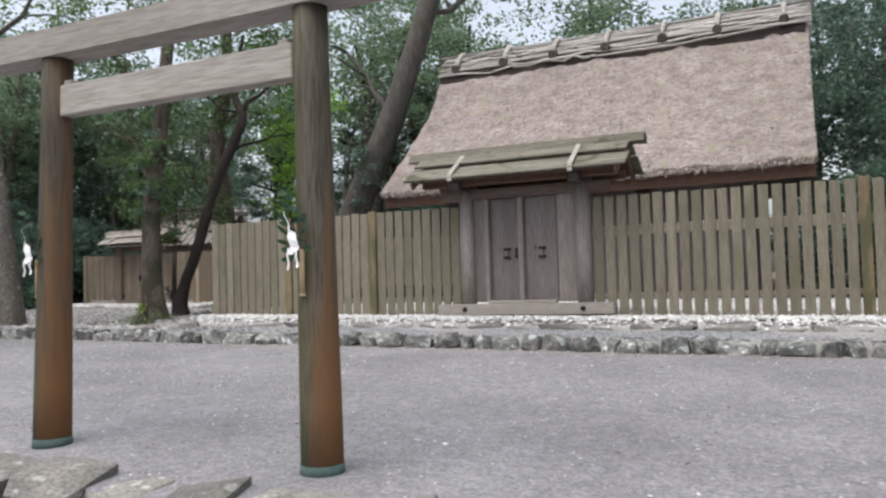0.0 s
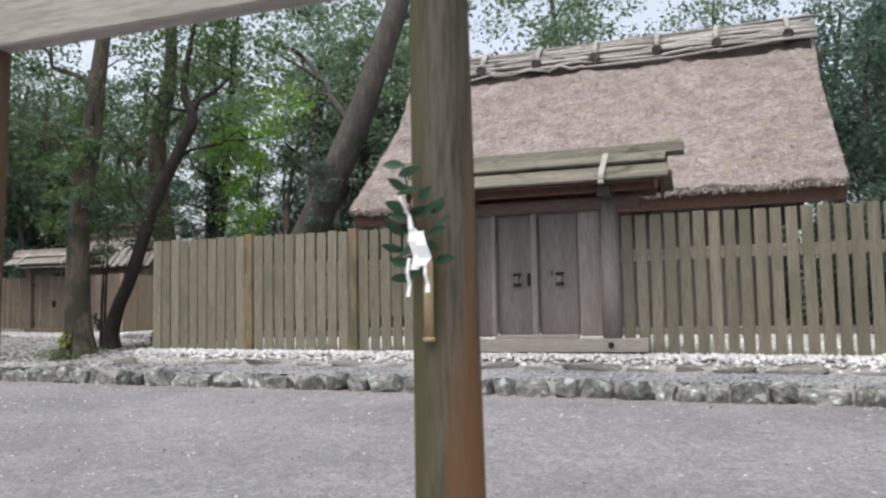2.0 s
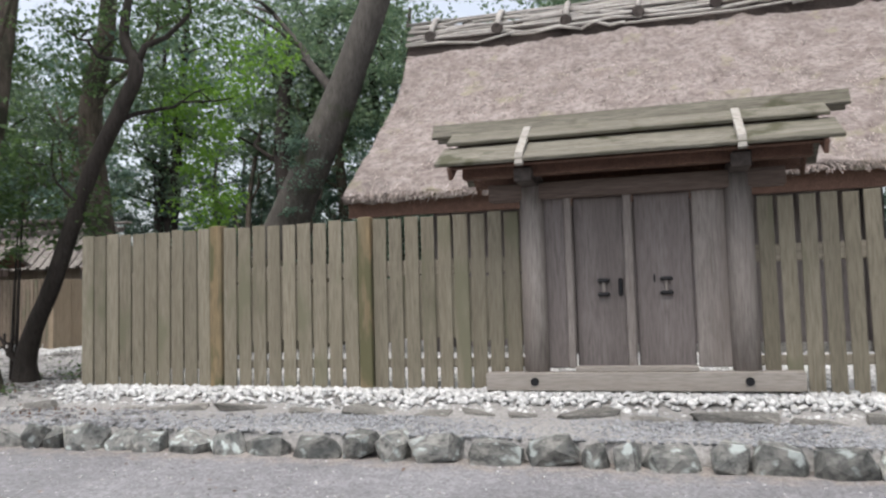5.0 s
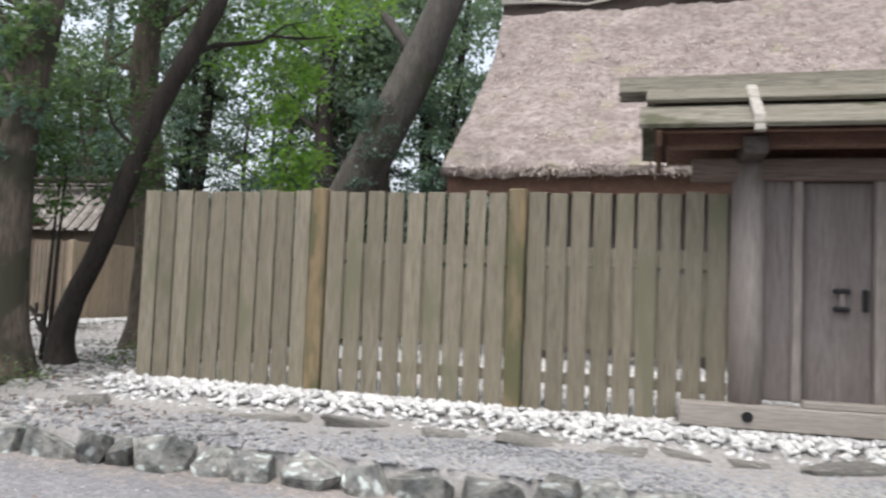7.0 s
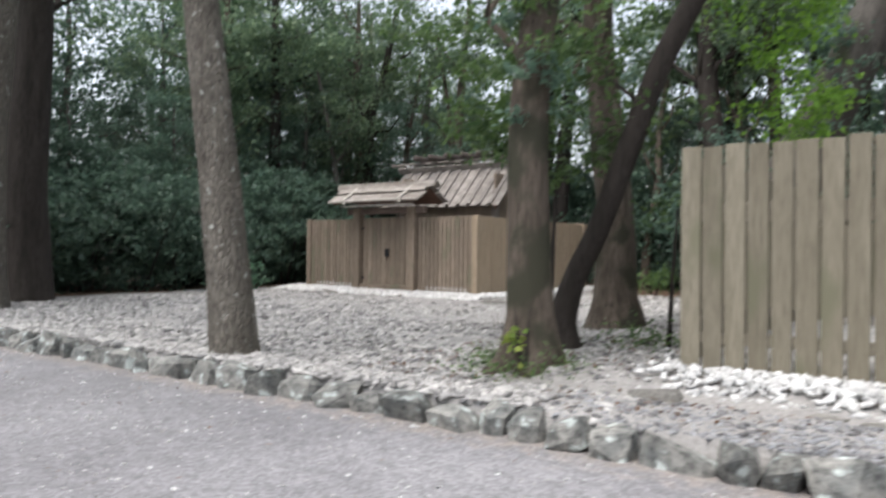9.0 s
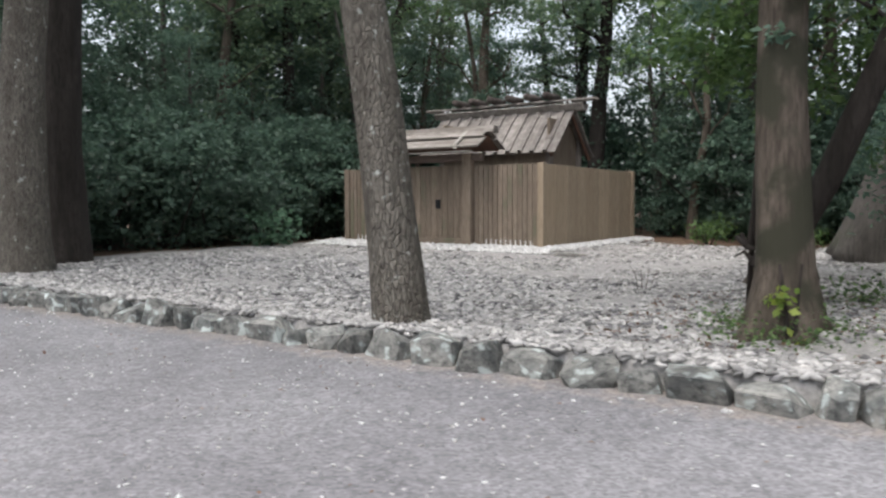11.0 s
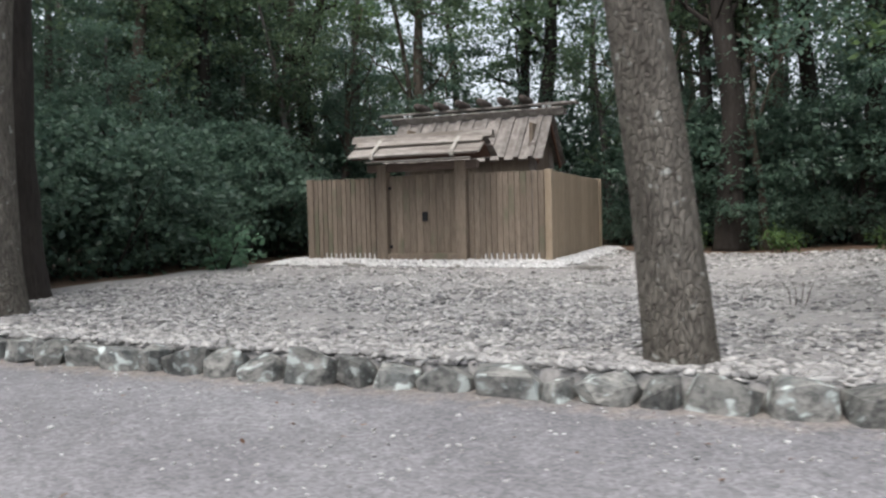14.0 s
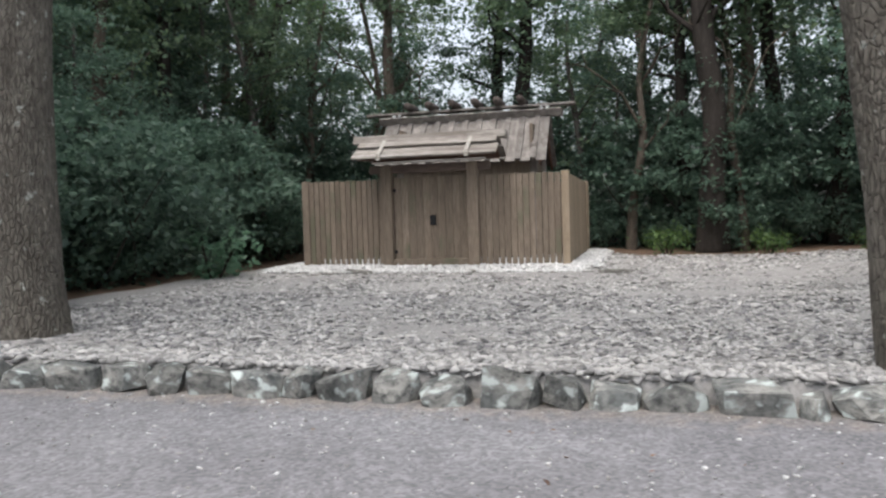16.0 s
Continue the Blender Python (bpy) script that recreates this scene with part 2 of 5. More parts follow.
M_RIDGE = surface("silver_ridge_pole", (0.40, 0.375, 0.345), (0.56, 0.53, 0.495), (0.19, 0.17, 0.152), big=1.0, fine=8, stretch=HX, bump=0.4, vary=0.35)
M_BILLET = surface("dark_billet", (0.07, 0.055, 0.05), (0.13, 0.11, 0.10), (0.04, 0.035, 0.03), big=3, fine=14, bump=0.4, vary=0.3)
M_TORII = surface("torii_timber", (0.074, 0.063, 0.046), (0.120, 0.106, 0.080), (0.048, 0.040, 0.030), big=0.5, fine=5, stretch=V, bump=0.25, vary=0.1)


def stain(material, side, fade, colour, width):
    """A long stain down one side of an upright post, ragged at its edges; fade: metres up to which it reaches."""
    t = material.node_tree
    n, l = t.nodes, t.links
    b = n["Principled BSDF"]
    co = n.new("ShaderNodeTexCoord")
    sep = n.new("ShaderNodeSeparateXYZ")
    l.new(co.outputs["Object"], sep.inputs[0])
    mp = n.new("ShaderNodeMapping")
    mp.inputs["Scale"].default_value = (7, 7, 0.5)
    l.new(co.outputs["Object"], mp.inputs[0])
    rag = n.new("ShaderNodeTexNoise")
    rag.inputs["Scale"].default_value, rag.inputs["Detail"].default_value = 2.0, 5
    l.new(mp.outputs[0], rag.inputs["Vector"])
    across = n.new("ShaderNodeMath")
    across.operation = "MULTIPLY_ADD"
    across.inputs[1].default_value = side * width
    l.new(sep.outputs["X"], across.inputs[0])
    l.new(rag.outputs["Fac"], across.inputs[2])
    down = n.new("ShaderNodeMapRange")
    down.inputs["From Min"].default_value, down.inputs["From Max"].default_value = 0.0, fade
    down.inputs["To Min"].default_value, down.inputs["To Max"].default_value = 0.12, -0.25
    down.clamp = False
    l.new(sep.outputs["Z"], down.inputs["Value"])
    both = n.new("ShaderNodeMath")
    l.new(across.outputs[0], both.inputs[0])
    l.new(down.outputs[0], both.inputs[1])
    ramp = n.new("ShaderNodeMapRange")
    ramp.inputs["From Min"].default_value, ramp.inputs["From Max"].default_value = 0.42, 0.86
    l.new(both.outputs[0], ramp.inputs["Value"])
    mix = n.new("ShaderNodeMixRGB")
    l.new(ramp.outputs[0], mix.inputs[0])
    l.new(b.inputs["Base Color"].links[0].from_socket, mix.inputs[1])
    mix.inputs[2].default_value = (*colour, 1)
    l.new(mix.outputs[0], b.inputs["Base Color"])


stain(M_TORII, -1, 5.0, (0.078, 0.073, 0.034), 2.4)
stain(M_TORII, 1, 1.9, (0.165, 0.083, 0.036), 2.2)
M_TORIIBEAM = surface("torii_beam", (0.33, 0.30, 0.265), (0.44, 0.41, 0.37), (0.25, 0.225, 0.195), big=0.8, fine=6, stretch=HX, bump=0.25, vary=0.15,
                      patch=(0.384, 0.360, 0.307), patch_scale=3.5, patch_at=0.66)
M_BWOOD = surface("small_shrine_board", (0.195, 0.155, 0.120), (0.265, 0.215, 0.168), (0.130, 0.102, 0.078), big=0.6, fine=6, stretch=V, bump=0.25, vary=0.3,
                  patch=(0.150, 0.140, 0.098), patch_scale=0.9, patch_at=0.56)
# Brighter tan copy of the shrine board; the right face's light is in its colour.
M_BWOOD_LIT = surface("lit_tan_board", (0.31, 0.245, 0.175), (0.38, 0.305, 0.225), (0.24, 0.18, 0.125), big=0.6, fine=6, stretch=V, bump=0.2, vary=0.25)
M_BROOF = surface("roof_plank", (0.175, 0.156, 0.140), (0.33, 0.305, 0.283), (0.085, 0.075, 0.067), big=0.8, fine=6, stretch=HY, bump=0.35, vary=0.45)
M_BPENT = surface("lapped_roof_board", (0.19, 0.166, 0.144), (0.42, 0.39, 0.36), (0.115, 0.098, 0.083), big=0.8, fine=6, stretch=HX, bump=0.35, vary=0.3)
M_BARK = surface("brown_bark", (0.078, 0.063, 0.049), (0.155, 0.128, 0.102), (0.048, 0.037, 0.029), big=1.5, fine=5, stretch=(5, 5, 0.8), bump=1.0, vary=0.25,
                 patch=(0.046, 0.045, 0.030), patch_scale=1.7, patch_at=0.53)
M_PLATE = surface("plated_bark", (0.132, 0.118, 0.098), (0.218, 0.198, 0.168), (0.080, 0.069, 0.058), big=1.2, fine=9, stretch=(2.8, 2.8, 1.0), bump=1.0, vary=0.1,
                  plates=1.0, plate_scale=9.0, crack=0.10, patch=(0.43, 0.44, 0.40), patch_scale=9, patch_at=0.63)
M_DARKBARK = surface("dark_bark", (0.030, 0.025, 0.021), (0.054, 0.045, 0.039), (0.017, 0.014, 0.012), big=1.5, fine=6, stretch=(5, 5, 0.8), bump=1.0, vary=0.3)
M_GREYBARK = surface("grey_bark", (0.079, 0.071, 0.063), (0.126, 0.115, 0.102), (0.047, 0.042, 0.037), big=1.5, fine=6, stretch=(5, 5, 0.8), bump=0.9, vary=0.4,
                     patch=(0.053, 0.063, 0.032), patch_scale=1.0, patch_at=0.6)
M_LEAF_FAR = foliage("evergreen_leaf", (0.085, 0.14, 0.09), (0.18, 0.25, 0.14), 0.5)
M_LEAF_DARK = foliage("shrub_leaf", (0.070, 0.122, 0.094), (0.15, 0.23, 0.165), 0.4)
M_LEAF_NEAR = foliage("glossy_leaf", (0.07, 0.13, 0.05), (0.15, 0.24, 0.08), 0.4)
M_LEAF_PALE = foliage("pale_shrub_leaf", (0.12, 0.24, 0.15), (0.20, 0.34, 0.22), 0.45)
M_LEAF_BRIGHT = foliage("maple_leaf", (0.10, 0.20, 0.03), (0.18, 0.32, 0.05), 0.55)
M_LEAF_YELLOW = foliage("young_leaf", (0.11, 0.18, 0.035), (0.24, 0.29, 0.06), 0.5)
M_DEAD = foliage("fallen_leaf", (0.14, 0.075, 0.05), (0.27, 0.17, 0.11), 0.7)
M_SAKAKI = foliage("sacred_leaf", (0.03, 0.065, 0.04), (0.06, 0.125, 0.07), 0.22)
M_PAPER = surface("white_paper", (0.80, 0.80, 0.80), (0.86, 0.86, 0.86), (0.76, 0.76, 0.76), big=4, fine=20, bump=0.05, vary=0)
M_BAMBOO = surface("dry_bamboo", (0.368, 0.272, 0.160), (0.448, 0.352, 0.224), (0.304, 0.216, 0.120), big=2, fine=6, stretch=V, bump=0.15, vary=0.1)
M_IRON, _t, _b = nodes_of("black_iron")
_b.inputs["Base Color"].default_value = (0.02, 0.02, 0.022, 1)
_b.inputs["Metallic"].default_value = 0.6
_b.inputs["Roughness"].default_value = 0.55
M_STEEL, _t, _b = nodes_of("bright_metal_cap")
_b.inputs["Base Color"].default_value = (0.75, 0.77, 0.78, 1)
_b.inputs["Metallic"].default_value = 0.7
_b.inputs["Roughness"].default_value = 0.4
M_COPPER = surface("green_copper", (0.055, 0.085, 0.077), (0.076, 0.113, 0.102), (0.050, 0.080, 0.070), big=6, fine=30, bump=0.2, vary=0.1)

# ---- building helpers ----
rng = np.random.default_rng(7)


class Build:
    """Gathers vertices and faces of one mesh."""

    def __init__(self):
        self.v, self.f = [], []

    def add(self, verts, faces):
        k = len(self.v)
        self.v += [tuple(p) for p in verts]
        self.f += [tuple(k + i for i in q) for q in faces]
        return self

    def box(self, c, s, m=None, ch=0.012):
        """A box with chamfered edges: centre, size, turn."""
        h = [q / 2 for q in s]
        ch = min(ch, min(h) * 0.6)
        pts, idx = [], {}
        for sx in (-1, 1):
            for sy in (-1, 1):
                for sz in (-1, 1):
                    for a in range(3):
                        p = [sx * (h[0] - ch), sy * (h[1] - ch), sz * (h[2] - ch)]
                        p[a] += (sx, sy, sz)[a] * ch
                        idx[sx, sy, sz, a] = len(pts)
                        pts.append(p)
        fs = []
        for a in range(3):
            b, d = (a + 1) % 3, (a + 2) % 3
            for sa in (-1, 1):
                q = []
                for sb, sd in ((-1, -1), (1, -1), (1, 1), (-1, 1)):
                    k = [0, 0, 0]
                    k[a], k[b], k[d] = sa, sb, sd
                    q.append(idx[k[0], k[1], k[2], a])
                fs.append(q if sa > 0 else q[::-1])
            for sb in (-1, 1):
                for sd in (-1, 1):
                    k1, k2 = [0, 0, 0], [0, 0, 0]
                    k1[a], k2[a] = -1, 1
                    k1[b] = k2[b] = sb
                    k1[d] = k2[d] = sd
                    q = [idx[(*k1, b)], idx[(*k2, b)], idx[(*k2, d)], idx[(*k1, d)]]
                    fs.append(q if sb * sd > 0 else q[::-1])
        for sx in (-1, 1):
            for sy in (-1, 1):
                for sz in (-1, 1):
                    q = [idx[sx, sy, sz, a] for a in range(3)]
                    fs.append(q if sx * sy * sz > 0 else q[::-1])
        t = Matrix.Translation(c) @ (m or Matrix())
        return self.add([t @ Vector(p) for p in pts], fs)

    def tube(self, pts, radii, sides=12, lump=0.0, cap=True, flute=0.0, seed=0.0):
        """A tapering tube along points."""
        pts = [Vector(p) for p in pts]
        k, rings = len(self.v), len(pts)
        side = None
        for i, p in enumerate(pts):
            d = (pts[min(i + 1, rings - 1)] - pts[max(i - 1, 0)]).normalized()
            ref = Vector((1, 0, 0)) if abs(d.x) < 0.9 else Vector((0, 1, 0))
            side = (ref - d * ref.dot(d)).normalized() if side is None else (side - d * side.dot(d)).normalized()
            up = d.cross(side)
            for j in range(sides):
                a = 2 * math.pi * j / sides
                r = radii[i] * (1 + lump * noise.noise(Vector((math.cos(a) * 1.5 + seed, math.sin(a) * 1.5, p.z * 1.3 + seed))))
                r *= 1 + flute * math.cos(5 * a + seed) * max(0.0, 1 - i / 3)
                self.v.append(tuple(p + (side * math.cos(a) + up * math.sin(a)) * r))
        for i in range(rings - 1):
            for j in range(sides):
                a, b = k + i * sides + j, k + i * sides + (j + 1) % sides
                self.f.append((a, b, b + sides, a + sides))
        if cap:
            self.f.append(tuple(k + j for j in range(sides))[::-1])
            self.f.append(tuple(k + (rings - 1) * sides + j for j in range(sides)))
        return self

    def mesh(self, name, smooth=False, off=(0, 0, 0)):
        me = bpy.data.meshes.new(name)
        ox, oy, oz = off
        me.from_pydata([(x - ox, y - oy, z - oz) for x, y, z in self.v], [], self.f)
        if smooth:
            me.polygons.foreach_set("use_smooth", [True] * len(me.polygons))
        return me


def arrays(name, verts, faces, smooth=False):
    """A mesh from numpy arrays with faces of one size."""
    me = bpy.data.meshes.new(name)
    nf, k = faces.shape
    me.vertices.add(len(verts))
    me.vertices.foreach_set("co", np.asarray(verts, np.float32).ravel())
    me.loops.add(nf * k)
    me.loops.foreach_set("vertex_index", faces.astype(np.int32).ravel())
    me.polygons.add(nf)
    me.polygons.foreach_set("loop_start", np.arange(0, nf * k, k, dtype=np.int32))
    if smooth:
        me.polygons.foreach_set("use_smooth", np.ones(nf, bool))
    me.update(calc_edges=True)
    return me


def thing(name, at, label, category, group="", kind=""):
    ob = new(name)
    ob.location = at
    ob.empty_display_size = 0.1
    return tagged(ob, label, category, group, kind)


def spot(ob):
    p = Vector((0, 0, 0))
    while ob:
        p += ob.location
        ob = ob.parent
    return p


def part(name, made, material, parent, label="", smooth=False):
    """Links a Build, in world places, or a mesh, in the parent's, as one mesh under a thing or part."""
    me = made if isinstance(made, bpy.types.Mesh) else made.mesh(name, smooth, spot(parent))
    if not me.materials:
        me.materials.append(material)
    ob = new(name, me)
    ob.parent = parent
    return tagged(ob, label)


def whole(name, made, material, at, label, category, group="", kind="", smooth=False):
    """A thing that is one mesh."""
    me = made if isinstance(made, bpy.types.Mesh) else made.mesh(name, smooth, at)
    me.materials.append(material)
    ob = new(name, me)
    ob.location = at
    return tagged(ob, label, category, group, kind)


def lerp(a, b, t):
    return a + (b - a) * t


def step(a, b, t):
    t = min(1, max(0, (t - a) / (b - a)))
    return t * t * (3 - 2 * t)


# ---- the lie of the land ----
def yard(x, y):
    """Height of the gravel yard; a step up at y = 4."""
    x = max(-60.0, min(20.0, x))
    return 0.06 if y < 4.0 else 0.455 - 0.0104 * x + 0.031 * (y - 11.95)


def kerb_top(x):
    return 0.69 - 0.0096 * max(-45.0, min(20.0, x))


def terrace(x, y):
    if y < 12.2:
        return yard(x, 12.0) - 0.08
    y = min(y, 32.0)
    near = step(-16.5, -14.0, x)
    return kerb_top(x) - 0.03 + (y - 12.1) * lerp(0.007, 0.03, near * (1 - step(18.0, 26.0, y))) + 0.10 * near * step(13.25, 13.6, y) + 0.1 * step(22.2, 22.8, y) * step(-28, -27, x) * (1 - step(-20.5, -19.5, x))


def sheet(name, xs, ys, height, material, label, category, wobble=0.0):
    vs, fs = [], []
    for y in ys:
        for x in xs:
            vs.append((x, y, height(x, y) + wobble * noise.noise(Vector((x * 0.8, y * 0.8, 3.0)))))
    w = len(xs)
    for j in range(len(ys) - 1):
        for i in range(w - 1):
            a = j * w + i
            fs.append((a, a + 1, a + w + 1, a + w))
    me = bpy.data.meshes.new(name)
    me.from_pydata(vs, [], fs)
    me.polygons.foreach_set("use_smooth", [True] * len(me.polygons))
    me.materials.append(material)
    return tagged(new(name, me), label, category, kind="structure")

# ---- ground ----
xs = [-400, -120, -60] + [x * 0.5 for x in range(-80, 31)] + [25, 60, 400]
sheet("ground", xs, [-400, -60, -20, -8] + [y * 0.5 for y in range(-10, 8)] + [3.99, 4.01] + [4.5 + 0.5 * k for k in range(15)] + [12.05, 12.19], yard, M_GRAVEL,
      "fine blue-grey gravel yard raked flat", "gravel", 0.02)
sheet("terrace", [-28.3 + 0.5 * k for k in range(70)], [12.18, 12.22] + [12.4 + 0.4 * k for k in range(37)], terrace, M_TERRACE,
      "stony raised terrace of grey earth", "terrace", 0.03)


def woods(x, y):
    return terrace(x, y) - 0.05 + 0.35 * step(28, 40, y)


sheet("forest_floor", [-400, -120, -70] + [-50 + 2 * k for k in range(45)] + [60, 120, 400], [12.05] + [14 + 2 * k for k in range(20)] + [70, 120, 400], woods, M_LITTER,
      "brown leaf litter under the trees", "forest floor", 0.05)

# ---- loose stones ----
ICO_V = [(0, 0, 1)] + [(0.894 * math.cos(k * 1.2566), 0.894 * math.sin(k * 1.2566), 0.447) for k in range(5)] + \
        [(0.894 * math.cos((k + 0.5) * 1.2566), 0.894 * math.sin((k + 0.5) * 1.2566), -0.447) for k in range(5)] + [(0, 0, -1)]
ICO_F = [(0, 1 + k, 1 + (k + 1) % 5) for k in range(5)] + [(1 + k, 6 + k, 1 + (k + 1) % 5) for k in range(5)] + \
        [(6 + k, 6 + (k + 1) % 5, 1 + (k + 1) % 5) for k in range(5)] + [(11, 6 + (k + 1) % 5, 6 + k) for k in range(5)]
ICO_V, ICO_F = np.array(ICO_V), np.array(ICO_F)


def scatter(name, places, sizes, flat, material, label, category, rough=0.22, smooth=True):
    """Many small stones in one mesh."""
    n = len(places)
    v = np.repeat(ICO_V[None], n, 0) * (1 + rough * rng.standard_normal((n, 12, 1)))
    a = rng.uniform(0, 2 * math.pi, n)
    s = np.stack([sizes * rng.uniform(0.8, 1.35, n), sizes * rng.uniform(0.6, 1.0, n), sizes * flat * rng.uniform(0.7, 1.3, n)], 1)
    v = v * s[:, None]
    tx, ty = rng.normal(0, 0.22, n), rng.normal(0, 0.22, n)
    z = v[..., 2] + v[..., 0] * tx[:, None] + v[..., 1] * ty[:, None]
    x = v[..., 0] * np.cos(a)[:, None] - v[..., 1] * np.sin(a)[:, None]
    y = v[..., 0] * np.sin(a)[:, None] + v[..., 1] * np.cos(a)[:, None]
    v = np.stack([x, y, z], -1) + np.asarray(places)[:, None]
    f = ICO_F[None] + 12 * np.arange(n)[:, None, None]
    me = arrays(name, v.reshape(-1, 3), f.reshape(-1, 3), smooth)
    me.materials.append(material)
    return tagged(new(name, me), label, category or "stones", kind="stuff")


def field(n, x0, x1, y0, y1, height, keep=None, lift=0.0):
    pts = []
    while len(pts) < n:
        x, y = rng.uniform(x0, x1), rng.uniform(y0, y1)
        if keep is None or rng.random() < keep(x, y):
            pts.append((x, y, height(x, y) + lift))
    return np.array(pts)


def terrace_keep(x, y):
    if -12.6 < x and y > 13.3:
        return 0
    d = (y - 12.1) / 10
    return max(0.15, 1.0 - 0.9 * d) * max(0.28, 0.6 + 0.7 * noise.noise(Vector((x * 0.6, y * 0.6, 0))))


p = field(24000, -27.5, -12.4, 12.2, 22.4, terrace, terrace_keep)
scatter("terrace_pebbles", p, rng.uniform(0.022, 0.055, len(p)) * np.where(rng.random(len(p)) < 0.18, 1.45, 1.0), 0.3, M_PEBBLE, "flat grey and buff stone shards strewn over the terrace", "pebbles", 0.28, False)
p = field(5200, -27.5, -13.0, 12.21, 12.75, terrace, None, 0.03)
scatter("kerb_pebbles", p, rng.uniform(0.025, 0.065, len(p)), 0.4, M_PEBBLE, "pale flat stones packed behind the kerb", "pebbles", 0.28, False)
p = field(4200, -27.5, -9.0, 12.2, 18, terrace, terrace_keep)
scatter("dark_terrace_pebbles", p, rng.uniform(0.02, 0.06, len(p)), 0.4, M_DARKPEBBLE, "dark grey chips among the terrace pebbles", "pebbles")
p = field(13000, -13.5, 3.0, 12.2, 13.4, terrace, lambda x, y: 0.3 + 0.7 * step(-13, -8, x))
scatter("strip_gravel", p, rng.uniform(0.012, 0.032, len(p)), 0.5, M_STRIP, "blue-grey gravel strip behind the kerb", "gravel")
p = field(2500, -22.0, -12.0, 22.4, 28, terrace)
scatter("far_pebbles", p, rng.uniform(0.04, 0.08, len(p)), 0.35, M_PEBBLE, "pale pebbles beside the small shrine", "pebbles")


def bank(x, y):
    return terrace(x, y) + 0.07 * step(13.35, 13.8, y)


sheet("court", [-12.3 + 0.5 * k for k in range(31)] + [3.1], [14.2 + 0.4 * k for k in range(13)], lambda x, y: terrace(x, y) + 0.035, M_WHITE,
      "white gravel court inside the picket fence", "gravel", 0.02)
p = field(26000, -12.9, 3.2, 13.36, 18.6, bank, lambda x, y: (1.0 if y < 14.4 else 0.8) * step(-12.9, -11.6, x) * (0.45 + 0.55 * step(13.35, 13.7, y)) + 0.06)
scatter("white_cobbles", p, rng.uniform(0.024, 0.052, len(p)), 0.62, M_WHITE, "white rounded cobbles heaped along the fence foot", "white stones")


def ring_keep(x, y):
    inside = -26.7 < x < -20.72 and y > 22.84
    edge = max(0.0, 1 - max(0.0, x + 20.45) / 0.4 - 0.6 * noise.noise(Vector((x * 3, y * 1.5, 0))))
    return 0 if inside else min(1, edge) if (y < 23.3 or x > -20.7) else 0.2


p = field(5200, -27.6, -19.4, 22.15, 28.9, terrace, ring_keep, 0.03)
scatter("white_ring_cobbles", p, rng.uniform(0.026, 0.055, len(p)), 0.6, M_WHITE, "white cobbles banked round the small shrine", "white stones")
p = field(5000, -24, 2, 4.1, 11.9, yard)
scatter("yard_chips", p, rng.uniform(0.006, 0.017, len(p)), 0.5, M_PEBBLE, "pale chips scattered on the gravel yard", "gravel")
p = field(1500, -24, 2, 4.1, 11.9, yard, lambda x, y: lerp(0.35, 1.0, step(-9, -14, x) if x < -9 else 0) * max(0.1, 0.5 + noise.noise(Vector((x * 0.9, y * 0.9, 5)))), 0.004)
scatter("white_chips", p, rng.uniform(0.008, 0.022, len(p)), 0.4, M_WHITE, "white quartz chips on the gravel yard", "gravel")


def rock_mesh(name, seed, round_off):
    """An angular split stone of unit size: the hull of a jittered block's corners and faces."""
    r = random.Random(seed)
    bm = bmesh.new()
    for sx in (-1, 1):
        for sy in (-1, 1):
            for sz in (-1, 1):
                bm.verts.new((0.5 * sx * r.uniform(0.5, 1.0), 0.5 * sy * r.uniform(0.5, 1), 0.5 * sz * r.uniform(0.35, 1.0)))
    for k in range(12):
        a = r.randrange(3)
        q = [r.uniform(-0.4, 0.4) for _ in range(3)]
        q[a] = r.choice((-0.5, 0.5)) * r.uniform(0.8, 1.0 + round_off)
        bm.verts.new(q)
    hull = bmesh.ops.convex_hull(bm, input=list(bm.verts))
    bmesh.ops.delete(bm, geom=[v for v in bm.verts if not v.link_faces], context="VERTS")
    me = bpy.data.meshes.new(name)
    bm.to_mesh(me)
    bm.free()
    return me


rocks = [rock_mesh("stone", k, 0.1) for k in range(16)]
for me in rocks:
    me.materials.append(M_ROCK)
flats = [rock_mesh("flat_stone", 30 + k, 0.0) for k in range(6)]
for me in flats:
    me.materials.append(M_FLAT)


def stone_row(name, x0, x1, y, top, low, high, depth, drop, shapes, label, piece="stone"):
    row = thing(name, (x0, y, top(x0)), label, "kerb", kind="structure")
    r = random.Random(sum(map(ord, name)))
    x = x0
    while x < x1:
        w = r.uniform(low, high)
        h = drop * r.uniform(0.8, 1.2)
        ob = new(piece, r.choice(shapes))
        ob.parent = row
        z = top(x + w / 2) + r.uniform(-0.05, 0.04)
        ob.location = Vector((x + w / 2, y + r.uniform(-0.03, 0.03), z - h / 2)) - row.location
        ob.rotation_euler = (r.uniform(-0.2, 0.2), r.uniform(-0.16, 0.16), r.uniform(-0.3, 0.3) + r.choice((0, math.pi)))
        ob.scale = (w * 0.95, depth * r.uniform(0.85, 1.15), h)
        x += w * (0.9 if low > 0.44 else 1.0)
    return row


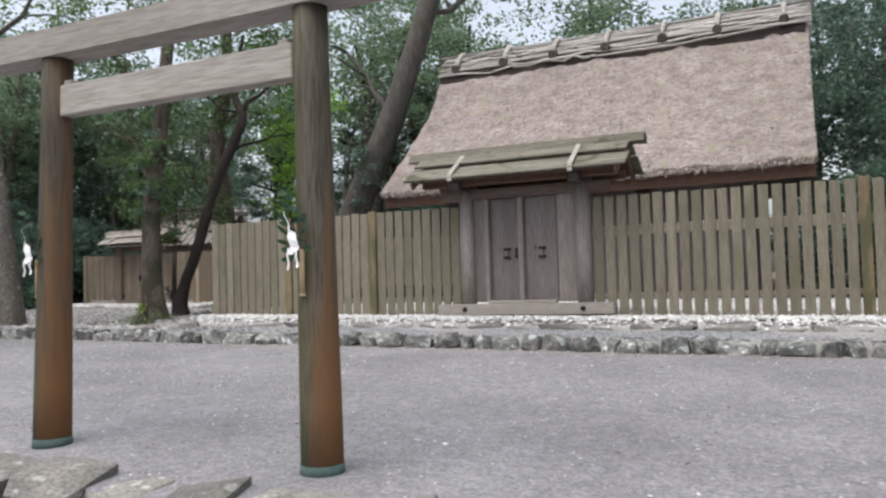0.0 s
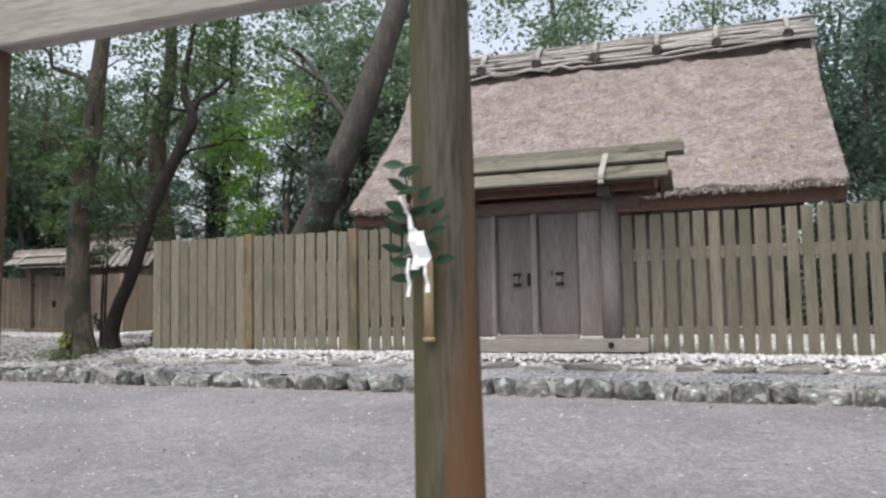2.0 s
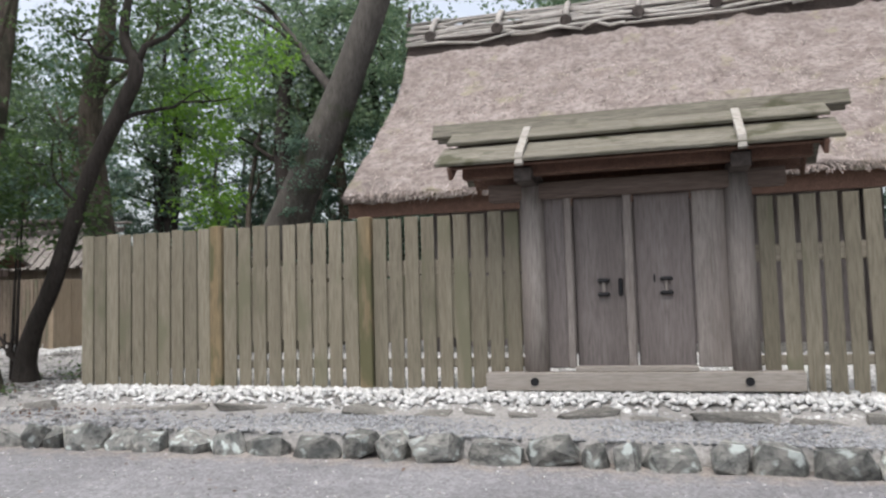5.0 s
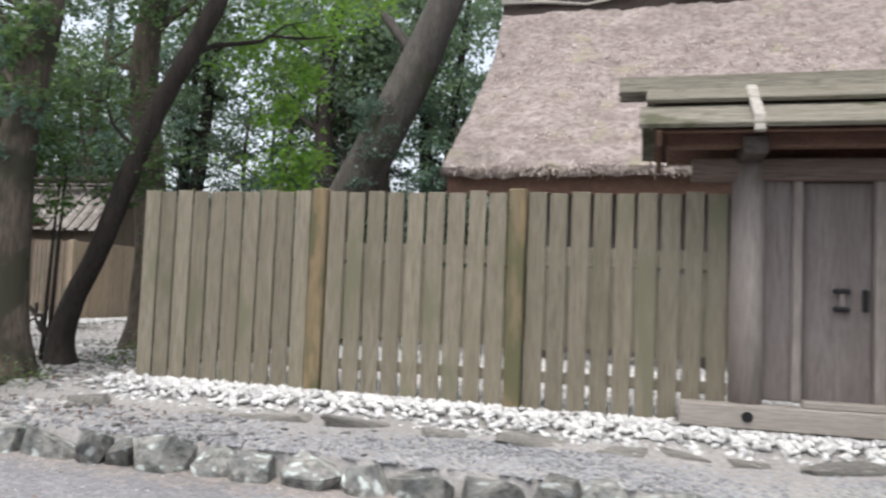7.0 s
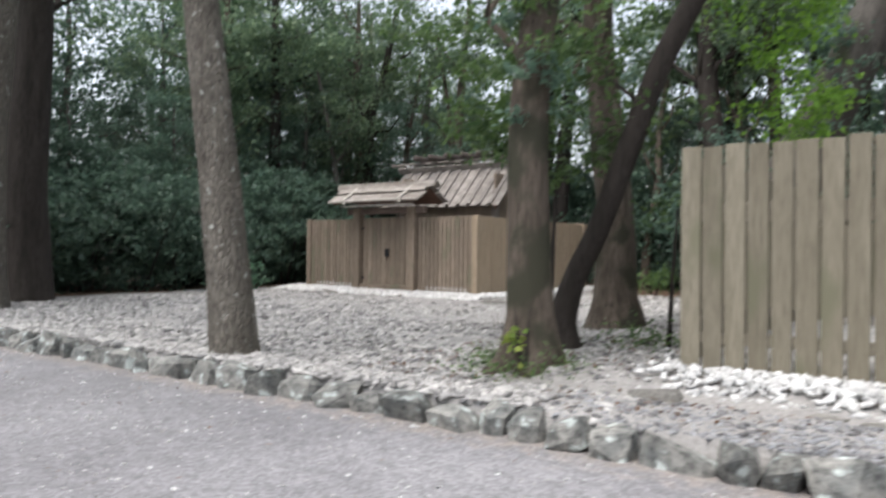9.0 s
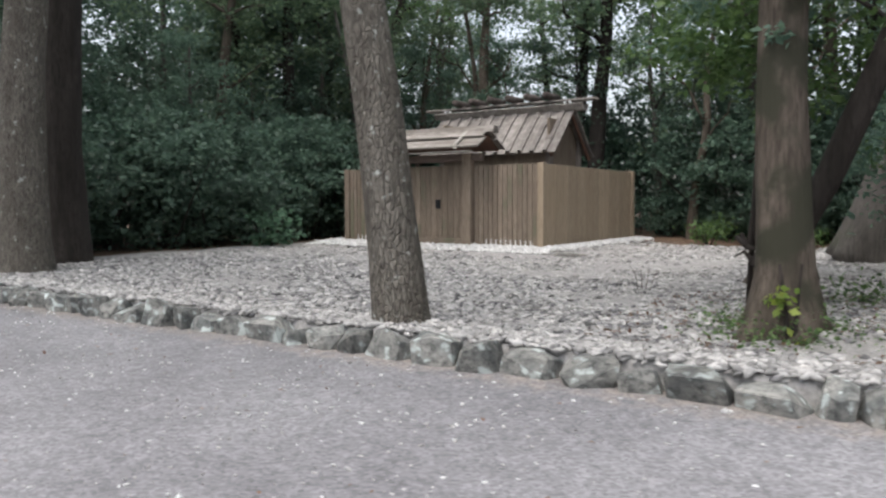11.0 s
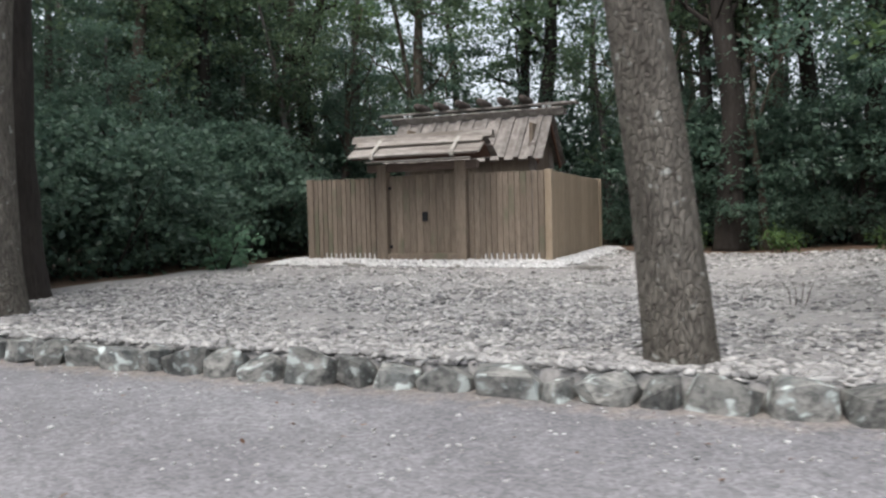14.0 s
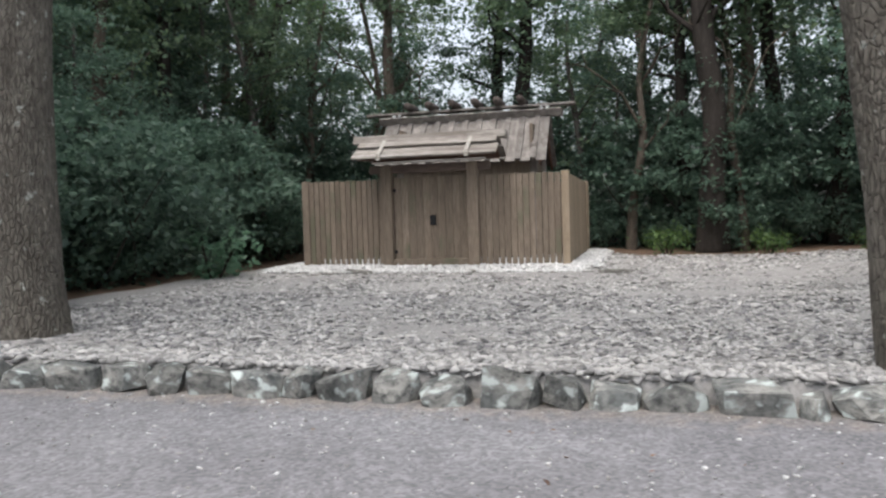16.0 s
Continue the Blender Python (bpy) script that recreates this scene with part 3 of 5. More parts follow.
stone_row("kerb", -34, 6, 12.09, kerb_top, 0.22, 0.58, 0.36, 0.34, rocks, "rough split stone kerb with pale lichen edging the gravel")
stone_row("step_kerb", -14, 4, 4.12, lambda x: yard(x, 4.1) + 0.085, 0.5, 0.9, 0.75, 0.34, flats, "low flat stone step before the torii gate", "flat_stone")
stone_row("edging", -12.6, 3.2, 13.3, lambda x: terrace(x, 13.3) + 0.075, 0.4, 0.95, 0.2, 0.14, flats, "thin flat stones holding the white cobbles", "flat_stone")
stone_row("shrine_edging", -27.5, -20.0, 22.2, lambda x: terrace(x, 22.1) + 0.05, 0.35, 0.9, 0.16, 0.13, flats, "thin dark edging stones before the small shrine", "flat_stone")

# ---- torii ----
torii = thing("torii_gate", (-4.75, 4.9, 0.3), "weathered unpainted timber torii gate standing on gravel", "torii gate")
for x, lean in ((-3.31, -0.02), (-6.16, 0.12)):
    z0 = yard(x, 4.9)
    hts = [-0.05, 0.5, 1.2, 2.0, 2.8, 3.5]
    pb = Build().tube([(x + lean * h / 3.4, 4.9, z0 + h) for h in hts], [0.160, 0.156, 0.148, 0.139, 0.133, 0.130], 28, 0.03, seed=x)
    post_mesh = pb.mesh("post", True, (x, 4.9, z0))
    post = part("post", post_mesh, M_TORII, torii, "round mossy timber post stained orange at the foot", True)
    post.location = Vector((x, 4.9, z0)) - torii.location
    part("foot_band", Build().tube([(x, 4.9, z0 - 0.03), (x, 4.9, z0 + 0.07)], [0.168, 0.164], 28), M_COPPER, post, "green copper foot band", True)
lint = Build()
prof = [(-0.15, 0), (0.15, 0), (0.17, 0.23), (0.0, 0.30), (-0.17, 0.23)]
xsn = [-7.6, -6.9, -6.0, -4.75, -3.5, -2.6, -1.9]
for x in xsn:
    rise = 0.02 * ((x + 4.75) / 2.4) ** 4
    lint.v += [(x, 4.9 + a, 3.72 + b + rise) for a, b in prof]
for i in range(len(xsn) - 1):
    for j in range(5):
        lint.f.append((i * 5 + j, (i + 1) * 5 + j, (i + 1) * 5 + (j + 1) % 5, i * 5 + (j + 1) % 5))
lint.f += [(4, 3, 2, 1, 0)[::-1], tuple(len(lint.v) - 5 + j for j in range(5))]
part("top_lintel", lint, M_TORIIBEAM, torii, "silver-grey ridged top lintel")
part("tie_beam", Build().box((-4.71, 4.9, 3.335), (2.5, 0.13, 0.275)), M_TORIIBEAM, torii, "grey tie beam with pale lichen spots")
for x in (-5.87, -3.56):
    part("wedge", Build().box((x, 4.9, 3.49), (0.1, 0.09, 0.05)), M_TORIIBEAM, torii)

# offerings on the posts


def offering(x, y, z, nx, ny, label):
    """A leafy sprig with folded paper in a bamboo tube, on the post's face."""
    ob = thing("sacred_sprig", (x, y, z), label, "offering", "offerings on the torii posts")
    side = Vector((-ny, nx, 0))
    out = Vector((nx, ny, 0))
    o = Vector((x, y, z))
    part("bamboo_tube", Build().tube([o + out * 0.02, o + out * 0.02 + Vector((0, 0, 0.34))], [0.021, 0.021], 12).tube([o + out * 0.02, o + out * 0.02 + Vector((0, 0, 0.018))], [0.025, 0.025], 12),
         M_BAMBOO, ob, "dry bamboo tube", True)
    stem = [o + out * 0.03 + Vector((0, 0, 0.2)), o + out * 0.05 + side * -0.02 + Vector((0, 0, 0.42)), o + out * 0.06 + side * -0.06 + Vector((0, 0, 0.58)), o + out * 0.06 + side * -0.09 + Vector((0, 0, 0.76))]
    part("twig", Build().tube(stem, [0.007, 0.006, 0.005, 0.003], 6), M_DARKBARK, ob)
    r = random.Random(3)
    places = [(-0.134, 0.76), (-0.05, 0.72), (-0.11, 0.67), (-0.055, 0.64), (-0.118, 0.577), (0.043, 0.554), (0.09, 0.56), (-0.134, 0.485), (-0.07, 0.477), (0.074, 0.46), (-0.15, 0.40),
              (-0.08, 0.39), (0.11, 0.34), (-0.118, 0.34), (-0.057, 0.346), (-0.095, 0.27), (0.02, 0.62), (0.05, 0.40), (-0.03, 0.55), (-0.10, 0.53), (0.10, 0.50), (-0.02, 0.30)]
    for px, pz in places:
        axis_x = -0.09 * max(0.0, min(1.0, (pz - 0.3) / 0.46))
        away = px - axis_x
        d = (side * (1 if away > 0 else -1) + Vector((0, 0, r.uniform(-0.1, 0.9) if pz > 0.45 else r.uniform(-0.7, 0.2))) + out * r.uniform(0.1, 0.7)).normalized()
        ln, wd = r.uniform(0.085, 0.12), r.uniform(0.019, 0.026)
        base = o + out * r.uniform(0.05, 0.09) + side * px + Vector((0, 0, pz)) - d * ln * 0.5
        w = d.cross(out + Vector((r.uniform(-0.6, 0.6), r.uniform(-0.6, 0.6), r.uniform(-0.6, 0.6)))).normalized()
        n = w.cross(d)
        lb = Build()
        rows = [(0, 0.1), (0.2, 0.7), (0.45, 1.0), (0.7, 0.85), (0.88, 0.45), (1, 0.05)]
        for t, ww in rows:
            c = base + d * ln * t - n * 0.02 * t * t
            lb.v += [tuple(c + w * wd * ww + n * 0.006), tuple(c), tuple(c - w * wd * ww + n * 0.006)]
        for i in range(len(rows) - 1):
            for j in range(2):
                lb.f.append((3 * i + j, 3 * i + j + 1, 3 * i + j + 4, 3 * i + j + 3))
        part("leaf", lb, M_SAKAKI, ob, "", True)
    # the folded streamer: knot, zigzag body, two thin tails
    for path in (((-0.08, 0.615, 0.012), (-0.055, 0.58, 0.010), (-0.03, 0.525, 0.012), (-0.015, 0.47, 0.018)),
                 ((-0.015, 0.475, 0.014), (0.0, 0.42, 0.026), (0.015, 0.36, 0.024), (0.0, 0.30, 0.016)),
                 ((0.02, 0.46, 0.014), (0.035, 0.40, 0.024), (0.045, 0.345, 0.028), (0.03, 0.315, 0.022)),
                 ((-0.035, 0.35, 0.006), (-0.037, 0.29, 0.006), (-0.034, 0.24, 0.006), (-0.035, 0.19, 0.007)),
                 ((0.045, 0.33, 0.007), (0.05, 0.28, 0.006), (0.055, 0.24, 0.007), (0.06, 0.205, 0.010))):
        pb = Build()
        tilt = r.uniform(-0.012, 0.012)
        for i, (dx, dz, wd) in enumerate(path):
            q = o + out * (0.115 + 0.012 * (i % 2)) + side * dx + Vector((0, 0, dz))
            for th in (0, -0.0025):
                pb.v += [tuple(q + side * wd + out * (th + tilt)), tuple(q - side * wd + out * (th - tilt))]
        for i in range(3):
            a = 4 * i
            pb.f += [(a, a + 1, a + 5, a + 4), (a + 2, a + 6, a + 7, a + 3), (a, a + 4, a + 6, a + 2), (a + 1, a + 3, a + 7, a + 5)]
        part("paper_strip", pb, M_PAPER, ob, "folded white paper streamer")
    return ob


offering(-3.335, 4.9 - 0.145, 1.565, -0.2, -0.98, "leafy evergreen sprig with white paper on the post")
offering(-6.215, 4.83, 1.60, -0.1, -0.995, "sprig with white paper streamer on the far post")

# ---- picket fence and gate of the thatched shrine ----
FY, FTOP = 14.12, 3.08


def foot(x):
    return terrace(x, FY) + 0.03


def picket_fence(name, x0, x1, spans, posts, label, gap, back):
    ob = thing(name, (x0, FY, foot(x0)), label, "fence")
    for z, h in ((2.45, 0.19), (1.28, 0.11)):
        part("rail", Build().box(((x0 + x1) / 2, FY + 0.045, z), (x1 - x0, 0.06, h)), M_RAIL, ob)
    r = random.Random(len(name))
    for a, b, n, g in spans:
        w = (b - a) / n
        for k in range(n):
            x = a + w * (k + 0.5)
            top = FTOP + r.uniform(-0.012, 0.012)
            lo = foot(x) - 0.04
            m = Matrix.Rotation(r.uniform(-0.006, 0.006), 4, "Y")
            part("picket", Build().box((x, FY, (top + lo) / 2), (w - g + r.uniform(-0.008, 0.008), 0.024, top - lo), m, 0.006), M_PICKET, ob)
            if back:
                part("picket", Build().box((x + w / 2, FY + 0.030 + 0.004 * (k % 2), 1.95 + r.uniform(-0.03, 0.03)), (w - g - 0.03, 0.03, 0.78), None, 0.006), M_PICKET, ob)
    for x in posts:
        part("fence_post", Build().box((x, FY + 0.03, (FTOP + foot(x)) / 2 - 0.02), (0.17, 0.16, FTOP - foot(x) + 0.1)), M_FPOST, ob, "square post streaked with moss and orange stain")
    return ob


picket_fence("picket_fence", -12.44, -10.38, [(-12.43, -10.38, 10, 0.021)], [-10.29], "weathered cedar picket fence, tight boards, mossy posts", 0.02, True)
picket_fence("picket_fence", -10.2, -8.27, [(-10.2, -8.27, 9, 0.033)], [-8.18], "weathered cedar picket fence with boards behind the gaps", 0.03, True)
picket_fence("picket_fence", -8.09, -6.2, [(-8.09, -6.2, 9, 0.036)], [], "weathered cedar picket fence with narrow gaps", 0.03, True)
picket_fence("picket_fence", -3.6, 3.0, [(-3.58, 0.72, 20, 0.05), (0.9, 3.0, 10, 0.05)], [0.81], "weathered cedar picket fence with open gaps", 0.05, False)
side = thing("side_fence", (-12.42, 14.2, foot(-12.4)), "cedar picket fence returning along the court side", "fence")
for k in range(46):
    y = 14.25 + 0.215 * k
    part("picket", Build().box((-12.40, y, (FTOP + foot(-12.4)) / 2 - 0.03), (0.03, 0.19, FTOP - foot(-12.4) - 0.05), None, 0.006), M_PICKET, side)
for z in (2.485, 1.375):
    part("rail", Build().box((-12.35, 19.15, z), (0.06, 9.9, 0.15)), M_RAIL, side)

GL, GR = -6.05, -3.74
gate = thing("shrine_gate", ((GL + GR) / 2, 14.1, foot(-5)), "closed grey timber gate under a boarded roof", "gate")
for x in (GL, GR):
    part("gate_post", Build().tube([(x, 14.12, foot(x) + 0.1), (x, 14.12, 2.0), (x, 14.12, 3.36)], [0.15, 0.148, 0.142], 20, 0.02), M_GATEPOST, gate, "round grey gate post", True)
sill = part("sill", Build().box((-4.9, 14.0, 1.07), (3.44, 0.22, 0.21)), M_SILL, gate, "pale thick timber sill")
for x in (GL, GR):
    part("plug", Build().tube([(x, 13.90, 1.075), (x, 13.872, 1.075)], [0.05, 0.046], 16), M_IRON, sill, "black round plug")
part("threshold", Build().box((-4.92, 14.03, 1.205), (1.34, 0.16, 0.065)), M_SILL, gate)
part("jamb_board", Build().box((-5.76, 14.15, 2.21), (0.32, 0.05, 2.0)), M_GATE, gate)
part("jamb_board", Build().box((-4.06, 14.15, 2.21), (0.36, 0.05, 2.0)), M_GATEPOST, gate)
part("jamb", Build().box((-5.63, 14.11, 2.21), (0.085, 0.09, 2.0)), M_GATEPOST, gate)
for x, w, lx in ((-5.285, 0.58, -5.25), (-4.57, 0.62, -4.55)):
    leaf = part("door", Build().box((x, 14.19, 2.2), (w, 0.05, 1.98)), M_GATE, gate, "grey board door leaf with dark run stains")
    for z in (2.21, 2.05):
        part("staple", Build().tube([(lx - 0.05, 14.15, z), (lx - 0.05, 14.12, z), (lx + 0.05, 14.12, z), (lx + 0.05, 14.15, z)], [0.024] * 4, 8), M_IRON, leaf, "black iron staple")
    part("latch_bar", Build().box((lx, 14.13, 2.13), (0.035, 0.03, 0.2)), M_GATEPOST, leaf)
part("hasp", Build().box((-5.06, 14.15, 2.13), (0.05, 0.04, 0.2)), M_IRON, gate, "black iron hasp")
part("keyhole", Build().box((-4.68, 14.16, 2.22), (0.02, 0.02, 0.09)), M_IRON, gate)
part("meeting_stile", Build().box((-4.95, 14.13, 2.21), (0.10, 0.1, 2.0)), M_GATEPOST, gate)
part("lintel", Build().box((-4.9, 14.12, 3.29), (3.3, 0.2, 0.2)), M_BEAM, gate, "dark brown lintel with projecting ends")
part("eave_beam", Build().box((-4.9, 13.72, 3.50), (3.75, 0.14, 0.16)), M_SHADED_SOFFIT, gate)
part("eave_beam", Build().box((-4.9, 14.52, 3.50), (3.75, 0.14, 0.16)), M_SHADED_SOFFIT, gate)
for x in (GL, GR):
    part("bracket", Build().box((x, 14.1, 3.42), (0.2, 1.15, 0.16)), M_BILLET, gate, "dark bracket arm on the post")


def gable_boards(parent, x0, x1, ridge_y, ridge_z, eave_y, eave_z, courses, material, over, strap_xs, strap_mat):
    """Lapped horizontal boards on both slopes, with a cap board and straps."""
    for s in (-1, 1):
        run, fall = abs(eave_y - ridge_y), ridge_z - eave_z
        ang = math.atan2(fall, run)
        ln = math.hypot(run, fall)
        for k in range(courses):
            t0, t1 = k / courses, (k + 1) / courses
            c = (t0 + t1) / 2
            y = ridge_y + s * run * c
            z = ridge_z - fall * c + 0.03 + 0.055 * (courses - 1 - k)
            rot = Matrix.Rotation(-s * ang + s * 0.06, 4, "X")
            part("roof_board", Build().box(((x0 + x1) / 2, y, z), (x1 - x0 - 0.1 * (courses - 1 - k), ln / courses + 0.07, 0.045), rot, 0.008), material, parent)
        part("soffit", Build().box(((x0 + x1) / 2, ridge_y + s * run * 0.5, ridge_z - fall * 0.5 - 0.045), (x1 - x0 - 0.25, ln - 0.12, 0.03), Matrix.Rotation(-s * ang, 4, "X")), M_SHADED_SOFFIT, parent)
    part("cap_board", Build().box(((x0 + x1) / 2, ridge_y - 0.10, ridge_z + 0.06), (x1 - x0 + over, 0.05, 0.20), Matrix.Rotation(-0.5, 4, "X"), 0.008), material, parent, "darker cap board along the ridge")
    part("cap_board", Build().box(((x0 + x1) / 2, ridge_y + 0.10, ridge_z + 0.06), (x1 - x0 + over, 0.05, 0.20), Matrix.Rotation(0.5, 4, "X"), 0.008), material, parent)
    for x in strap_xs:
        for s in (-1, 1):
            run, fall = abs(eave_y - ridge_y), ridge_z - eave_z
            pts = [(x, ridge_y + s * run * t, ridge_z - fall * t + 0.10) for t in (0.18, 0.4, 0.6, 0.8, 1.0)] + [(x, ridge_y + s * run * 1.04, eave_z - 0.02)]
            sb = Build()
            for i in range(len(pts) - 1):
                a, b = Vector(pts[i]), Vector(pts[i + 1])
                d = b - a
                sb.box((a + b) / 2, (0.09, d.length + 0.02, 0.05), Matrix.Rotation(math.atan2(d.z, d.y), 4, "X"), 0.006)
            part("strap", sb, strap_mat, parent, "pale timber strap")


pent = thing("gate_roof", (-4.9, 14.12, 3.4), "mossy board roof over the shrine gate", "gate roof")
gable_boards(pent, -7.02, -2.78, 14.15, 4.03, 13.36, 3.52, 2, M_PENT, 0.42, (GL, GR), M_STRAP)
for x in (-6.85, -2.95):
    for s in (-1, 1):
        part("bargeboard", Build().box((x, 14.15 + s * 0.38, 3.70), (0.05, 0.95, 0.15), Matrix.Rotation(-s * 0.57, 4, "X")), M_SHADED_SOFFIT, pent)

# ---- thatched shrine ----
shrine = thing("thatched_shrine", (-4.9, 21.9, 1.1), "old shrine building with a thick pinkish-brown thatched roof", "shrine")
RX0, RX1, EY, EZ, RY, RZ = -9.97, 0.22, 17.6, 3.80, 21.9, 7.95
for s, nm in ((-1, "wall"), (1, "wall")):
    part(nm, Build().box((-4.9, 21.9 + s * 2.7, 2.7), (7.4, 0.16, 3.4)), M_GATE, shrine)
for x in (-8.6, -1.2):
    part("wall", Build().box((x, 21.9, 2.9), (0.16, 5.24, 3.8)), M_GATE, shrine)
for x in (-8.55, -6.2, -3.6, -1.25):
    part("pillar", Build().tube([(x, 19.05, 1.0), (x, 19.05, 4.6)], [0.17, 0.16], 14), M_GATE, shrine, "", True)
part("plinth", Build().box((-4.9, 21.9, 0.95), (7.8, 5.8, 0.5)), M_FLAT, shrine)
part("eave_board", Build().box((-4.87, 17.86, 3.72), (10.1, 0.1, 0.33)), M_SHADED_SOFFIT, shrine, "red-brown eave board, darkened for the shade under the thatch")
part("eave_purlin", Build().box((-4.87, 18.35, 4.02), (9.9, 0.22, 0.22)), M_SHADED_SOFFIT, shrine)
for k in range(26):
    x = RX0 + 0.25 + k * (RX1 - RX0 - 0.5) / 25
    part("rafter", Build().box((x, 18.95, 4.78), (0.09, 2.4, 0.11), Matrix.Rotation(math.atan2(RZ - EZ, RY - EY), 4, "X")), M_SHADED_SOFFIT, shrine)


def thatch_z(u, y):
    """Height of the roof's upper surface, a little hollow, at depth y from the front eave."""
    t = (y - EY) / (RY - EY)
    return lerp(EZ + 0.12, RZ, t) - 0.12 * math.sin(math.pi * min(1, max(0, t)))


tb = Build()
NX, NY = 260, 130
half = RY - EY
for j in range(NY + 1):
    for i in range(NX + 1):
        t = j / NY * 2 - 1
        y = RY + t * half
        tt = 1 - abs(t)
        z = thatch_z(0, EY + tt * half) if tt < 1 else RZ
        inset = 0.10 * math.sin(math.pi * tt) + 0.10 * tt
        x = lerp(RX0 + inset, RX1 - inset * 0.15, i / NX)
        edge = 0.06 * noise.noise(Vector((x * 1.1, y * 1.6, 1.7))) + 0.085 * max(-0.2, noise.noise(Vector((x * 2.3, y * 5.0, 4.1)))) + 0.03 * noise.noise(Vector((x * 8, y * 11, 7.3)))
        edge += 0.26 * step(0.70, 0.84, tt) * (1 - step(0.97, 1.0, tt))
        tb.v.append((x, y - (0.06 * noise.noise(Vector((x * 3, 0.5, 0))) if j in (0, NY) else 0), z + edge))
for j in range(NY):
    for i in range(NX):
        a = j * (NX + 1) + i
        tb.f.append((a, a + 1, a + NX + 2, a + NX + 1))
top_n = len(tb.v)
for j in range(NY + 1):
    for i in range(NX + 1):
        x, y, z = tb.v[j * (NX + 1) + i]
        t = 1 - abs(j / NY * 2 - 1)
        tb.v.append((x, y + (0.14 if j < NY / 2 else -0.14) * (1 - t), z - lerp(0.11, 0.5, min(1, t * 3))))
for j in range(NY):
    for i in range(NX):
        a = top_n + j * (NX + 1) + i
        tb.f.append((a + NX + 1, a + NX + 2, a + 1, a))
for i in range(NX):
    tb.f.append((i, top_n + i, top_n + i + 1, i + 1))
    a = NY * (NX + 1) + i
    tb.f.append((a, a + 1, top_n + a + 1, top_n + a))
for j in range(NY):
    for a, fl in ((j * (NX + 1), False), (j * (NX + 1) + NX, True)):
        q = (a, a + NX + 1, top_n + a + NX + 1, top_n + a)
        tb.f.append(q[::-1] if fl else q)
roof = part("thatch", tb, M_THATCH, shrine, "thick weathered reed thatch", True)
# loose straw on the slope and along the eave
n = 10000
tx = rng.uniform(RX0 + 0.15, RX1 - 0.1, n)
tt = rng.uniform(0, 0.97, n)
tt[:2500] = rng.uniform(0.0, 0.012, 2500)
ln = rng.uniform(0.05, 0.15, n)
wd = rng.uniform(0.004, 0.014, n)
ty = EY + tt * half
tz = np.array([thatch_z(0, q) for q in ty]) + rng.uniform(-0.01, 0.03, n)
tz[:2500] -= rng.uniform(0.0, 0.1, 2500)
slope = np.array([0, -(RY - EY), -(RZ - EZ)])
slope = slope / np.linalg.norm(slope)
up = np.array([0, slope[2], -slope[1]])
d = slope[None] + rng.normal(0, 0.28, (n, 3)) + up[None] * rng.uniform(0.0, 0.35, n)[:, None] * -1 * np.sign(up[2]) * -1
d /= np.linalg.norm(d, axis=1)[:, None]
w = np.cross(d, np.array([0, 0, 1.0])[None] + rng.normal(0, 0.4, (n, 3)))
w /= np.linalg.norm(w, axis=1)[:, None]
c = np.stack([tx, ty, tz], 1) - np.array(shrine.location)
v = np.stack([c - w * wd[:, None], c + w * wd[:, None], c + d * ln[:, None] + w * wd[:, None] * 0.5, c + d * ln[:, None] - w * wd[:, None] * 0.5], 1)
straw = part("straw", arrays("straw", v.reshape(-1, 3), np.arange(4 * n).reshape(-1, 4)), M_STRAW, shrine, "loose straw ends on the thatch")
tagged(straw, kind="stuff")
# ridge
rb = Build()
for i in range(41):
    x = lerp(RX0 + 0.12, RX1 - 0.1, i / 40)
    k = 0.03 * noise.noise(Vector((x * 2, 0, 9)))
    for a, b in ((-0.70, -0.58), (-0.60, -0.32), (0, 0.22), (0.60, -0.32), (0.70, -0.58)):
        rb.v.append((x, RY + a, RZ + 0.10 + b + k * (1 if abs(a) > 0.3 else 0)))
for i in range(40):
    for j in range(4):
        a = 5 * i + j
        rb.f.append((a, a + 1, a + 6, a + 5)[::-1])
part("ridge_thatch", rb, M_DARKTHATCH, shrine, "dark matted ridge thatch")
r = random.Random(5)
for s in (-1, 1):
    for k, (dy, dz, rad) in enumerate(((0.72, -0.24, 0.035), (0.66, -0.14, 0.04), (0.59, -0.04, 0.045), (0.52, 0.04, 0.045), (0.44, 0.12, 0.05), (0.36, 0.20, 0.045), (0.28, 0.28, 0.05), (0.20, 0.36, 0.045), (0.10, 0.43, 0.045))):
        x = RX0 + 0.1
        while x < RX1 - 0.3:
            ln = min(r.uniform(0.9, 3.4), RX1 + 0.05 - x)
            pts = [(x + ln * q, RY + s * dy + r.uniform(-0.045, 0.045), RZ + dz + r.uniform(-0.05, 0.04) * (1.5 if k == 0 else 1)) for q in (0, 0.33, 0.66, 1)]
            part("ridge_pole", Build().tube(pts, [rad * r.uniform(0.6, 1.1) for _ in range(4)], 7, 0.25), M_RIDGE, shrine, "", True)
            x += ln * 0.97
part("ridge_pole", Build().tube([(RX0 - 0.1, RY, RZ + 0.52), (-4.9, RY, RZ + 0.50), (RX1 + 0.15, RY, RZ + 0.53)], [0.04] * 3, 8), M_RIDGE, shrine, "thin pole along the ridge top", True)
